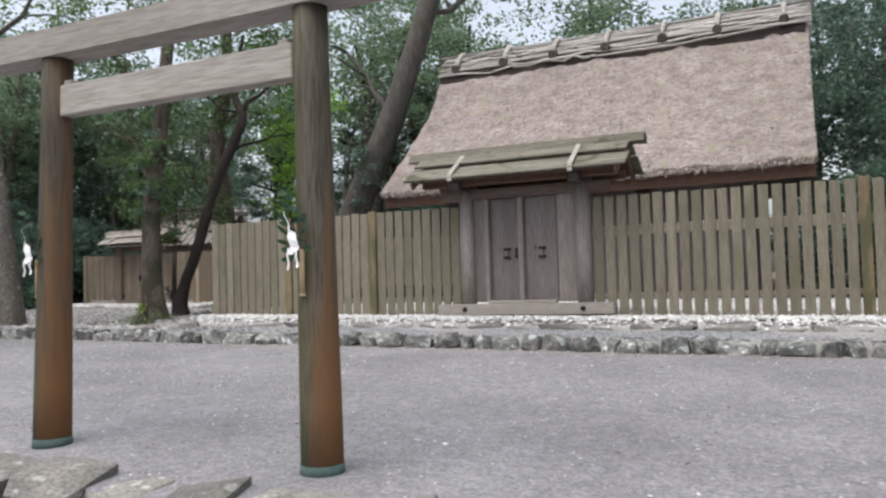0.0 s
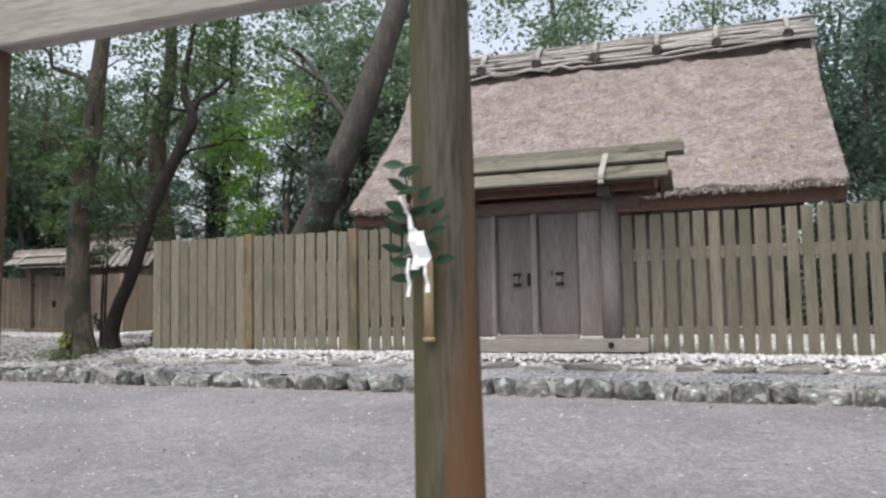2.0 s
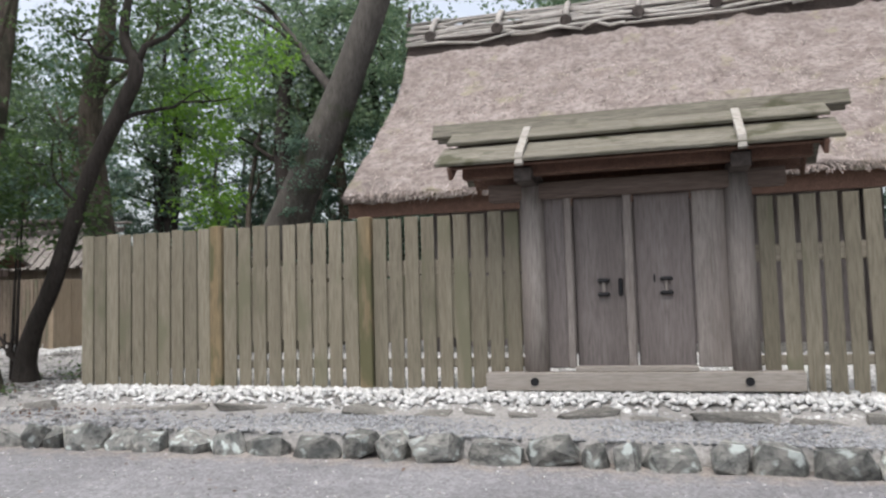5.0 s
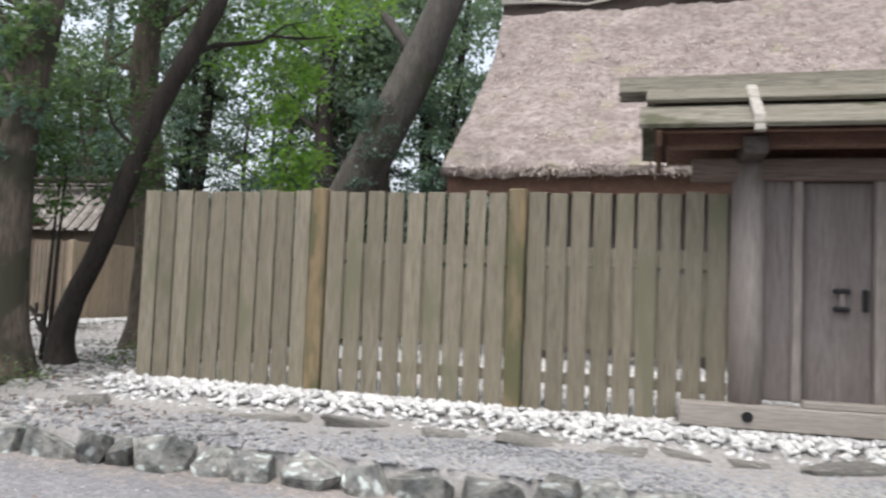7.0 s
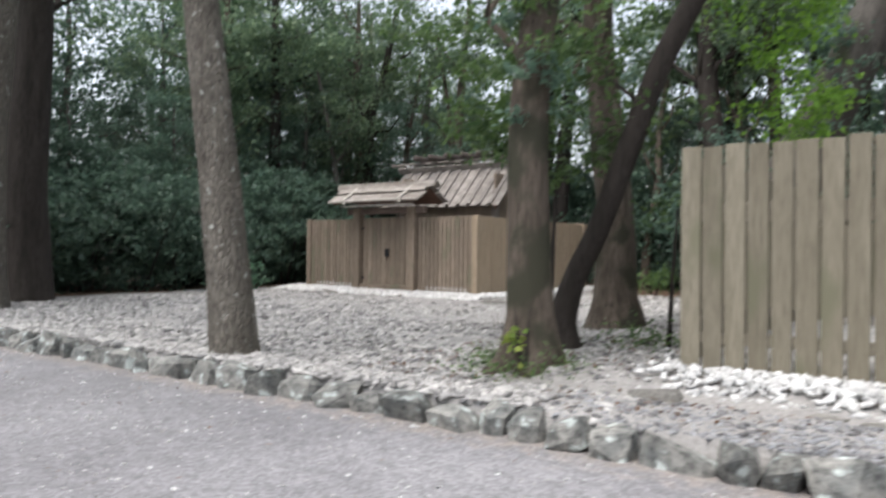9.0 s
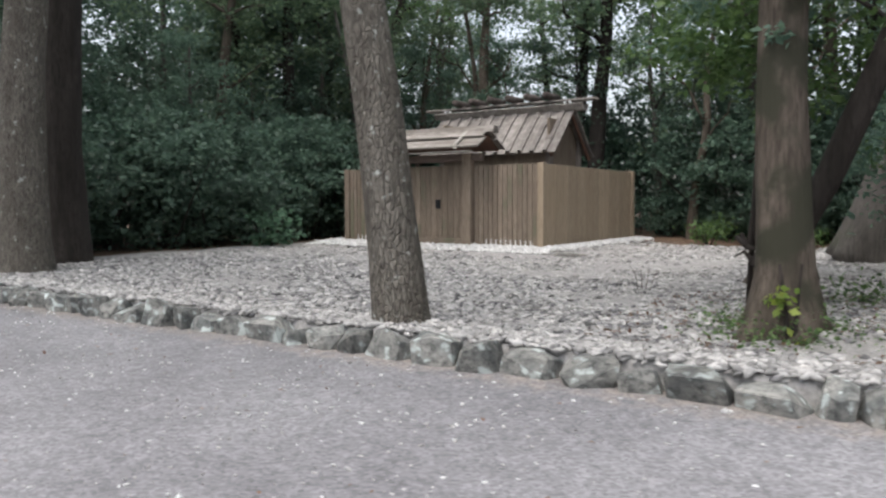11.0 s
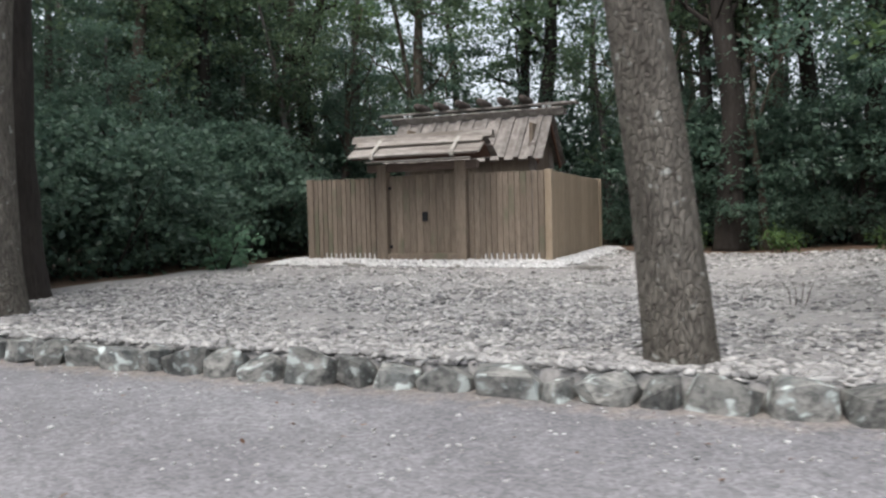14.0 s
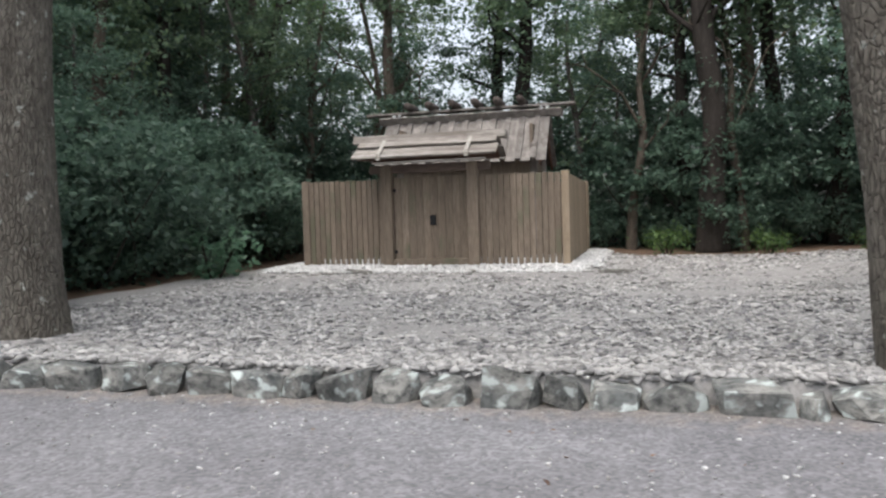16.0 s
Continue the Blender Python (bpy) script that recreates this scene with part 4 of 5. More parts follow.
for x in (-9.3, -7.8, -6.32, -4.84, -3.32, -1.93, -0.35):
    pts = [(x, RY + s, RZ + zz) for s, zz in ((-0.66, -0.02), (-0.5, 0.22), (-0.25, 0.45), (0, 0.56), (0.25, 0.45), (0.5, 0.22), (0.66, -0.02))]
    sd = part("saddle", Build().tube(pts, [0.055, 0.065, 0.065, 0.06, 0.065, 0.065, 0.055], 10, 0.15), M_RIDGE, shrine, "bent saddle binding over the ridge", True)
    for s in (-1, 1):
        part("billet", Build().tube([(x, RY + s * 0.45, RZ + 0.0), (x, RY + s * 0.74, RZ - 0.07)], [0.13, 0.12], 12), M_BILLET, sd, "dark billet end")

# ---- small shrine ----
BY, BX0, BX1, BB = 22.84, -26.64, -20.78, 28.62
BG0, BG1 = -24.68, -22.75
BT = 3.01
small_fence = thing("board_fence", (-23.7, BY, 1.1), "brown vertical board fence round the small shrine", "fence")


def board_run(a, b, n, y):
    w = (b - a) / n
    r = random.Random(int(a * -100))
    for k in range(n):
        x = a + w * (k + 0.5)
        lo = terrace(x, y) + 0.0
        part("board", Build().box((x, y, (BT + lo) / 2), (w - r.uniform(0.01, 0.03), 0.03, BT - lo + r.uniform(-0.02, 0.02)), None, 0.005), M_BWOOD, small_fence)
    for z in (1.35, 2.7):
        part("rail", Build().box(((a + b) / 2, y + 0.05, z), (b - a, 0.06, 0.12)), M_BWOOD, small_fence)
    for k in range(n):
        x = a + w * k
        if 2 < k:
            part("peg", Build().box((x + 0.02, y - 0.14, terrace(x, y - 0.14) + 0.09), (0.018, 0.018, 0.2), None, 0.004), M_PAPER, small_fence, "slim white peg at the foot")


board_run(BX0 + 0.06, BG0 - 0.12, 14, BY)
board_run(BG1 + 0.14, BX1 - 0.1, 13, BY)
for k in range(9):
    y = BY + 0.35 + k * 0.67
    lo = terrace(BX1, y)
    # Right side takes the brighter, lit-looking board colour, left side the plain one.
    for x, mt in ((BX1, M_BWOOD_LIT), (BX0, M_BWOOD)):
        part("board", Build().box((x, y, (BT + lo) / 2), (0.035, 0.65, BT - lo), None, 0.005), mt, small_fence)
part("back_wall", Build().box(((BX0 + BX1) / 2, BB, 2.1), (BX1 - BX0, 0.06, 1.9)), M_BWOOD, small_fence)
for x, y in ((BX0, BY), (BX1, BY), (BX0, BB), (BX1, BB)):
    part("corner_post", Build().box((x, y, 1.98), (0.16, 0.16, 2.1)), M_BWOOD_LIT if x == BX1 else M_BWOOD, small_fence)
small_gate = thing("small_gate", ((BG0 + BG1) / 2, BY - 0.05, 1.1), "closed brown board gate of the small shrine", "gate")
for x in (BG0, BG1):
    part("gate_post", Build().box((x, BY - 0.05, 2.15), (0.24, 0.24, 2.3)), M_BWOOD, small_gate)
for k in range(10):
    w = (BG1 - BG0 - 0.26) / 10
    x = BG0 + 0.13 + w * (k + 0.5)
    part("board", Build().box((x, BY + 0.0, 2.08), (w - 0.008, 0.03, 1.9), None, 0.005), M_BWOOD, small_gate)
part("lock", Build().box((-23.66, BY - 0.04, 2.08), (0.13, 0.06, 0.22)), M_IRON, small_gate, "black iron lock")
for z in (2.75, 1.4):
    part("hinge", Build().box((BG0 + 0.15, BY - 0.03, z), (0.07, 0.05, 0.07)), M_IRON, small_gate)
part("sill", Build().box((-23.72, BY - 0.06, 1.16), (1.75, 0.16, 0.16)), M_BWOOD, small_gate)
part("lintel", Build().box((-23.72, BY - 0.02, 3.22), (2.7, 0.18, 0.18)), M_BEAM, small_gate)
small_pent = thing("small_gate_roof", (-23.72, BY, 3.3), "silvery lapped-board roof over the small gate", "gate roof")
gable_boards(small_pent, -25.3, -22.12, BY + 0.0, 3.82, BY - 0.62, 3.41, 2, M_BPENT, 0.24, (BG0, BG1), M_STRAP)
part("shingle_edge", Build().box((-23.6, BY - 0.55, 3.33), (2.5, 0.12, 0.035)), M_BPENT, small_pent)

body = thing("small_shrine", (-23.45, 26.1, 1.2), "small timber shrine with a steep planked roof", "shrine")
for y in (25.2, 27.0):
    part("wall", Build().box((-23.45, y, 2.4), (3.3, 0.08, 2.5)), M_BWOOD, body)
for x in (-25.1, -21.8):
    part("wall", Build().box((x, 26.1, 2.75), (0.08, 1.72, 3.2)), M_BWOOD, body)
for x in (-25.1, -21.75):
    for y in (25.2, 27.0):
        part("pillar", Build().box((x, y, 2.5), (0.16, 0.16, 2.7)), M_GATEPOST, body)
RB0, RB1 = -25.66, -21.45
for s in (-1, 1):
    ang = math.atan2(4.66 - 3.45, 1.2)
    nb = 23
    w = (RB1 - RB0) / nb
    r = random.Random(9)
    for k in range(nb):
        c = Vector((RB0 + w * (k + 0.5), 26.1 + s * 0.62, 4.04 + (0.065 if k % 2 else 0.0)))
        part("roof_plank", Build().box(c, (w * 0.8 if k % 2 else w + 0.06, 1.78 + r.uniform(-0.03, 0.03), 0.045), Matrix.Rotation(-s * ang, 4, "X"), 0.008), M_BROOF, body)
    part("bargeboard", Build().box((RB1 - 0.1, 26.1 + s * 0.62, 3.96), (0.05, 1.75, 0.14), Matrix.Rotation(-s * ang, 4, "X")), M_SHADED_SOFFIT, body)
    part("bargeboard", Build().box((RB0 + 0.1, 26.1 + s * 0.62, 3.96), (0.05, 1.75, 0.14), Matrix.Rotation(-s * ang, 4, "X")), M_SHADED_SOFFIT, body)
    part("ridge_board", Build().box((-23.5, 26.1 + s * 0.17, 4.68), (4.75, 0.05, 0.20), Matrix.Rotation(-s * 0.6, 4, "X")), M_BROOF, body)
part("ridge_beam", Build().box((-23.52, 26.1, 4.87), (5.44, 0.30, 0.06)), M_BROOF, body, "flat ridge beam with projecting ends")
for x in (-25.04, -24.48, -23.87, -23.28, -22.71, -22.13):
    part("billet", Build().tube([(x, 25.7, 5.02), (x, 26.1, 5.01), (x, 26.5, 5.02)], [0.095, 0.105, 0.095], 12), M_BILLET, body, "dark round billet across the ridge", True)
for x in (-25.45, -25.3, -21.62, -21.47):
    part("metal_cap", Build().box((x, 25.88, 4.76), (0.08, 0.05, 0.13), Matrix.Rotation(0.6, 4, "X")), M_STEEL, body, "bright metal cap")

# ---- plants ----


def leaf_cloud(name, centres, size, material, tilt=0.7, fold=0.25):
    """Separate small leaves, each a folded rhombus."""
    c = np.asarray(centres)
    n = len(c)
    d = rng.standard_normal((n, 3)) * (1, 1, 0.6) + (0, 0, -0.25)
    d /= np.linalg.norm(d, axis=1)[:, None]
    u = np.array([0, 0, 1.0])[None] + rng.normal(0, tilt, (n, 3))
    w = np.cross(d, u)
    w /= np.linalg.norm(w, axis=1)[:, None] + 1e-9
    nn = np.cross(w, d)
    ln = size * rng.uniform(0.6, 1.25, n)[:, None]
    wd = ln * rng.uniform(0.22, 0.34, n)[:, None]
    v = np.stack([c, c + d * ln * 0.45 + w * wd + nn * ln * fold * 0.4, c + d * ln, c + d * ln * 0.45 - w * wd + nn * ln * fold * 0.4], 1)
    me = arrays(name, v.reshape(-1, 3), np.arange(4 * n).reshape(-1, 4))
    me.materials.append(material)
    return me


def clumps(n_clump, per, centre, radii, spread, flat=0.5, hollow=0.35):
    """Leaf places in tufts through an ellipsoid, denser to the outside."""
    out = []
    while len(out) < n_clump:
        q = rng.uniform(-1, 1, 3)
        k = np.linalg.norm(q)
        if hollow < k < 1:
            out.append(q)
    cc = np.array(out) * radii + centre
    s = spread * rng.uniform(0.6, 1.3, n_clump)
    p = cc[:, None] + rng.standard_normal((n_clump, per, 3)) * s[:, None, None] * (1, 1, flat)
    return p.reshape(-1, 3)


def bend(start, way, length, n, r, wander, lift=0.0):
    pts = [Vector(start)]
    d = Vector(way).normalized()
    for _ in range(n):
        d = (d + Vector((r.uniform(-1, 1), r.uniform(-1, 1), r.uniform(-1, 1) + lift)) * wander).normalized()
        pts.append(pts[-1] + d * (length / n))
    return pts


def forest_tree(seed, height, crown_low, width, leaf, count, bark, leafmat, rad):
    """An evergreen: bent trunk, rising limbs, tufted crown; stands at the origin."""
    r = random.Random(seed)
    ob = thing("tree", (0, 0, 0), "tall evergreen broadleaf tree with a dark tufted crown", "tree", "forest trees")
    tb = Build()
    trunk = bend((0, 0, -0.2), (r.uniform(-0.12, 0.12), r.uniform(-0.12, 0.12), 1), height * 0.9, 9, r, 0.09, 0.5)
    tb.tube(trunk, [rad * (1.35 if i == 0 else 1) * (1 - 0.085 * i) for i in range(10)], 10, 0.12)
    tips = []
    for k in range(9):
        i = r.randint(3, 8)
        a = r.uniform(0, 6.28)
        limb = bend(trunk[i], (math.cos(a), math.sin(a), r.uniform(0.3, 1.0)), r.uniform(0.25, 0.55) * width * 2, 5, r, 0.28, 0.3)
        rr = rad * (1 - 0.085 * i) * 0.5
        tb.tube(limb, [rr * (1 - 0.17 * j) for j in range(6)], 6, 0.1, False)
        tips += limb[2:]
    part("trunk", tb, bark, ob, "", True)
    pts = [clumps(int(count / 150), 120, (0, 0, (height + crown_low) / 2), (width, width, (height - crown_low) / 2), 0.36, 0.45)]
    t = np.array([tuple(q) for q in tips])
    pts.append((t[:, None] + rng.standard_normal((len(t), int(count / 3 / len(t)), 3)) * (0.5, 0.5, 0.28)).reshape(-1, 3))
    part("crown", leaf_cloud("crown", np.concatenate(pts), leaf, leafmat), leafmat, ob)
    return ob


def shrub(seed, w, h, leaf, count, mat, label):
    r = random.Random(seed)
    ob = thing("shrub", (0, 0, 0), label, "shrub", "undergrowth")
    for k in range(4):
        a = r.uniform(0, 6.28)
        sb = Build().tube(bend((0.1 * w * math.cos(a), 0.1 * w * math.sin(a), -0.05), (math.cos(a) * min(1, w), math.sin(a) * min(1, w), 1.6), h * 0.8, 4, r, 0.2 * min(1, w), 0.2), [0.03 * min(1, h), 0.025 * min(1, h), 0.018 * min(1, h), 0.012 * min(1, h), 0.006], 6)
        part("stem", sb, M_DARKBARK, ob, "", True)
    p = clumps(int(count / 40), 40, (0, 0, h * 0.52), (w, w, h * 0.5), min(0.22, w * 0.45), 0.55, 0.2)
    p[:, 2] = np.abs(p[:, 2])
    part("foliage", leaf_cloud("foliage", p, leaf, mat), mat, ob)
    return ob


def put(ob, spots):
    """Moves the first to the first spot and copies it to the rest: x, y, turn, scale."""
    mats = [pose(x, y, woods(x, y) if y > 12 else yard(x, y), 0, 0, a) @ Matrix.Scale(s, 4) for x, y, a, s in spots]
    for m in mats[1:]:
        copy_thing(ob, m)
    ob.matrix_basis = mats[0]


kinds = [forest_tree(11, 12, 4.6, 2.8, 0.19, 4300, M_GREYBARK, M_LEAF_FAR, 0.24), forest_tree(12, 13, 5.4, 3.1, 0.2, 4300, M_DARKBARK, M_LEAF_FAR, 0.27),
         forest_tree(13, 10, 2.4, 2.4, 0.18, 5600, M_GREYBARK, M_LEAF_DARK, 0.18), forest_tree(14, 14, 5.8, 3.3, 0.2, 4200, M_BARK, M_LEAF_FAR, 0.3)]
r = random.Random(21)
spots = [[] for _ in kinds]


def plant(x, y, lo=0.85, hi=1.25):
    spots[r.randrange(4)].append((x, y, r.uniform(0, 360), r.uniform(lo, hi)))


x = -50.0
while x < 26:
    for y in (32.5, 40):
        if y > 33 or not -12 < x < 2:
            plant(x + r.uniform(-1.8, 1.8) + y * 0.15, y + r.uniform(-1.4, 2.2))
    x += 5.2
for y in (-3, 4, 11, 17, 22, 27):
    for x in (-33.5, -42):
        plant(x + r.uniform(-1, 1) - (1.5 if y < 14 else 0), y + r.uniform(-1.5, 1.5))
for y in (16, 22, 28):
    plant(5.5 + r.uniform(-0.7, 1.5), y + r.uniform(-1, 1))
    plant(11 + r.uniform(-1, 1.5), y + r.uniform(-1, 1))
for k in range(7):
    spots[2].append((-31 + 3.6 * k + r.uniform(-0.6, 0.6), 31.0 + r.uniform(-0.5, 1.0), r.uniform(0, 360), r.uniform(0.6, 0.85)))
for x, y, s in ((1.5, 31.0, 1.1), (3.5, 33.0, 1.2), (0.4, 35.0, 1.3), (-4.5, 35.5, 1.2), (-9.0, 36.0, 1.2), (-35.5, 28.5, 1.0), (-38.5, 33.0, 1.2), (-41.5, 29.5, 1.3), (-41.0, 37.5, 1.3), (-36.0, 40.0, 1.3), (-11.0, 33.0, 0.7), (-7.0, 33.5, 0.8), (3.6, 17.6, 0.9), (5.0, 20.0, 1.0), (3.6, 23.0, 0.95), (5.5, 26.0, 1.0), (2.6, 28.0, 1.0), (7.5, 18.5, 1.0), (-36, 7, 1.1), (-36.5, 10.5, 1.1), (-36, 14, 1.2), (-37.5, 17.5, 1.2), (-37, 21, 1.2), (-37, 25, 1.2)):
    spots[2].append((x, y, r.uniform(0, 360), s))
for k in range(6):
    spots[2].append((-31.8 + r.uniform(-0.6, 0.5), 12.5 + 3.0 * k, r.uniform(0, 360), r.uniform(0.6, 0.9)))
for k, x, y, s in ((1, -17.3, 31.2, 1.1), (1, -24.1, 32, 1.0), (3, -32.3, 29.0, 0.9), (0, -30.4, 28.0, 0.75), (0, -20.9, 31.8, 0.7), (3, -26.5, 30.4, 0.95), (1, -13.8, 31.0, 1.0), (3, -16.0, 33.0, 1.0),
                   (1, -35.5, 32.0, 1.1), (0, -38.5, 30.0, 1.2), (3, -37.5, 26.5, 1.1), (0, -39.0, 35.5, 1.2), (1, -34.0, 26.0, 0.95)):
    spots[k].append((x, y, r.uniform(0, 360), s))
for k in range(6):
    spots[2].append((-22 + 3.2 * k, 35.2 + r.uniform(-0.8, 0.8), r.uniform(0, 360), r.uniform(0.85, 1.05)))
# Added trees out of view to the east, put there to shade the right fence.
for k, x, y, s in ((3, 5.2, 8.5, 1.0), (1, 6.5, 12.5, 1.0), (3, 8.5, 4.0, 1.0), (1, 9.5, -3.0, 1.0)):
    spots[k].append((x, y, r.uniform(0, 360), s))
# Added unseen row behind the camera: closes the place and holds back some sky light.
for x in range(-40, 20, 10):
    plant(x + r.uniform(-2, 2), -20 + r.uniform(-3, 2))
for ob, sp in zip(kinds, spots):
    put(ob, sp)

bushes = [shrub(31, 1.5, 2.4, 0.15, 3000, M_LEAF_DARK, "dense dark evergreen shrub at the forest edge"), shrub(32, 1.9, 3.2, 0.16, 3600, M_LEAF_DARK, "tall dark evergreen shrub at the forest edge"),
          shrub(33, 1.1, 1.6, 0.14, 1600, M_LEAF_DARK, "low dark evergreen shrub at the forest edge")]
sp = [[], [], []]
for k in range(13):
    y = 14.5 + 1.15 * k
    sp[r.randrange(2)].append((-30.2 + r.uniform(-0.8, 0.7), y, r.uniform(0, 360), r.uniform(0.85, 1.25)))
    sp[1].append((-32.6 + r.uniform(-0.8, 0.8), y + 0.5, r.uniform(0, 360), r.uniform(1.0, 1.4)))
for k in range(24):
    x = -34 + 1.7 * k
    if not -12.5 < x < 1:
        sp[r.choice((0, 2, 2))].append((x, 30.8 + r.uniform(-0.6, 0.8), r.uniform(0, 360), r.uniform(0.7, 1.0)))
    if k % 2 == 0:
        sp[1].append((x, 34.5 + r.uniform(-0.8, 0.8), r.uniform(0, 360), r.uniform(1.0, 1.4)))
for k in range(7):
    sp[k % 2].append((4.2 + r.uniform(-0.4, 0.8), 15.5 + 2 * k, r.uniform(0, 360), r.uniform(0.9, 1.3)))
for k in range(16):
    sp[1].append((-20.0 + 0.95 * k, 32.2 + r.uniform(-0.7, 0.7), r.uniform(0, 360), r.uniform(0.95, 1.35)))
    sp[1].append((-37.0 + 1.0 * k, 33.6 + r.uniform(-0.8, 0.8), r.uniform(0, 360), r.uniform(1.0, 1.4)))
for x, y, k in ((1.8, 19.5, 0.9), (2.4, 21.5, 1.1), (1.9, 23.6, 1.1), (2.6, 25.6, 1.2), (1.4, 27.5, 1.2), (3.4, 27.8, 1.3)):
    sp[1].append((x, y, r.uniform(0, 360), k))
for ob, q in zip(bushes, sp):
    put(ob, q)
low = shrub(41, 0.7, 0.8, 0.13, 420, M_LEAF_NEAR, "low bright green seedling shrub on leaf litter")
put(low, [(-18.6, 28.9, 0, 0.9), (-16, 28.4, 140, 0.8), (-13.6, 27.8, 260, 0.8)])
pale = shrub(43, 0.8, 1.3, 0.22, 280, M_LEAF_PALE, "spreading shrub with large pale green leaves at the forest edge")
put(pale, [(-28.1, 21.2, 0, 1.0)])

# trees that stand on the terrace


def big_tree(name, label, path, radii, bark, limbs, leaves, flute=0.10, sides=24, lump=0.1, leafmat=None, leafsize=0.1):
    """path of the trunk's middle; limbs: start along the path, end, radius; leaves: centre, radii, tufts, per tuft, spread."""
    ob = thing(name, path[0], label, "tree")
    tb = Build()
    pv = [Vector(p) for p in path]
    fine, rad = [], []
    for i in range(len(pv) - 1):
        for k in range(6):
            t = k / 6
            a, b = pv[max(i - 1, 0)], pv[min(i + 2, len(pv) - 1)]
            m0, m1 = (pv[i + 1] - a) / 2, (b - pv[i]) / 2
            fine.append(pv[i] * (2 * t ** 3 - 3 * t * t + 1) + m0 * (t ** 3 - 2 * t * t + t) + pv[i + 1] * (3 * t * t - 2 * t ** 3) + m1 * (t ** 3 - t * t))
            rad.append(lerp(radii[i], radii[i + 1], t))
    fine.append(pv[-1])
    rad.append(radii[-1])
    tb.tube(fine, rad, sides, lump, True, flute, seed=path[0][0])
    part("trunk", tb, bark, ob, "", True)
    r = random.Random(int(abs(path[0][0]) * 10))
    for (sx, sy, sz), (ex, ey, ez), lr in limbs:
        a, b = Vector((sx, sy, sz)), Vector((ex, ey, ez))
        pts = [a.lerp(b, t) + Vector((r.uniform(-1, 1), r.uniform(-1, 1), r.uniform(-0.5, 1))) * 0.12 * (b - a).length * math.sin(3.14 * t) for t in (0, 0.2, 0.4, 0.6, 0.8, 1)]
        lb = Build().tube(pts, [lr * (1 - 0.15 * j) for j in range(6)], 8, 0.12)
        for q in (2, 3, 4):
            e = pts[q] + Vector((r.uniform(-1, 1), r.uniform(-1, 1), r.uniform(-0.2, 0.8))) * (b - a).length * 0.35
            lb.tube([pts[q], pts[q].lerp(e, 0.5) + Vector((0, 0, 0.08)), e], [lr * 0.4, lr * 0.28, lr * 0.1], 6)
        part("limb", lb, bark, ob, "", True)
    for mat, size, clouds in leaves:
        pts = np.concatenate([clumps(n, per, c, rr, s) for c, rr, n, per, s in clouds]) - np.array(ob.location)
        part("foliage", leaf_cloud("foliage", pts, size, mat), mat, ob)
    return ob


ZC = terrace(-17.2, 12.7)
big_tree("tree", "straight tree with plated lichen-spotted bark behind the kerb", [(-17.22, 12.68, ZC - 0.1), (-17.3, 12.66, ZC + 0.7), (-17.38, 12.62, ZC + 1.5), (-17.55, 12.58, ZC + 2.8), (-17.9, 12.55, ZC + 5.0), (-18.4, 12.6, ZC + 9)],
         [0.30, 0.265, 0.25, 0.23, 0.21, 0.15], M_PLATE, [((-17.9, 12.55, ZC + 5.2), (-20, 13.4, ZC + 7.5), 0.08), ((-18.1, 12.6, ZC + 6.5), (-16.2, 13.6, ZC + 9), 0.08)],
         # Crown above the view is added, made wide to shade the yard.
         [(M_LEAF_NEAR, 0.14, [((-18.2, 12.4, ZC + 9.0), (4.2, 4.0, 1.6), 110, 60, 0.42)])], 0.06, 32, 0.06)
ZD = terrace(-25.7, 13.6)
big_tree("tree", "thick old tree with grey-brown bark at the terrace edge", [(-25.93, 13.6, ZD - 0.1), (-25.95, 13.6, ZD + 0.8), (-25.92, 13.6, ZD + 3), (-25.7, 13.7, ZD + 6), (-25.4, 13.8, ZD + 10)],
         [0.48, 0.38, 0.345, 0.32, 0.24], M_PLATE, [((-25.5, 13.7, ZD + 6.0), (-23.2, 14.6, ZD + 8.5), 0.12), ((-25.4, 13.7, ZD + 7.0), (-27.6, 12.6, ZD + 9.5), 0.12)],
         # Unseen added crown, shifted out over the yard to darken the gravel by its shade.
         [(M_LEAF_NEAR, 0.15, [((-25.0, 11.6, ZD + 9.5), (5.0, 4.6, 2.0), 170, 60, 0.45)])], 0.08, 32, 0.08)
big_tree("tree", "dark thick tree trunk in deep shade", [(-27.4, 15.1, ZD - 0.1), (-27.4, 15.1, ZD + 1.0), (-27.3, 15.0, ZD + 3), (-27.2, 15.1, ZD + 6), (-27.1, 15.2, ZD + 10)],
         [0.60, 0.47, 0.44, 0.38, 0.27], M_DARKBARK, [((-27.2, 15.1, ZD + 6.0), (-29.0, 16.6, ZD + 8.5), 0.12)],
         # This crown too is added out of view, for shade on the near terrace.
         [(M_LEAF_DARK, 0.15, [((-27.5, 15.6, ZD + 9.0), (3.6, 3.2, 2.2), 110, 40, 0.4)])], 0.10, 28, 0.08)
ZA = terrace(-13.9, 13.7)
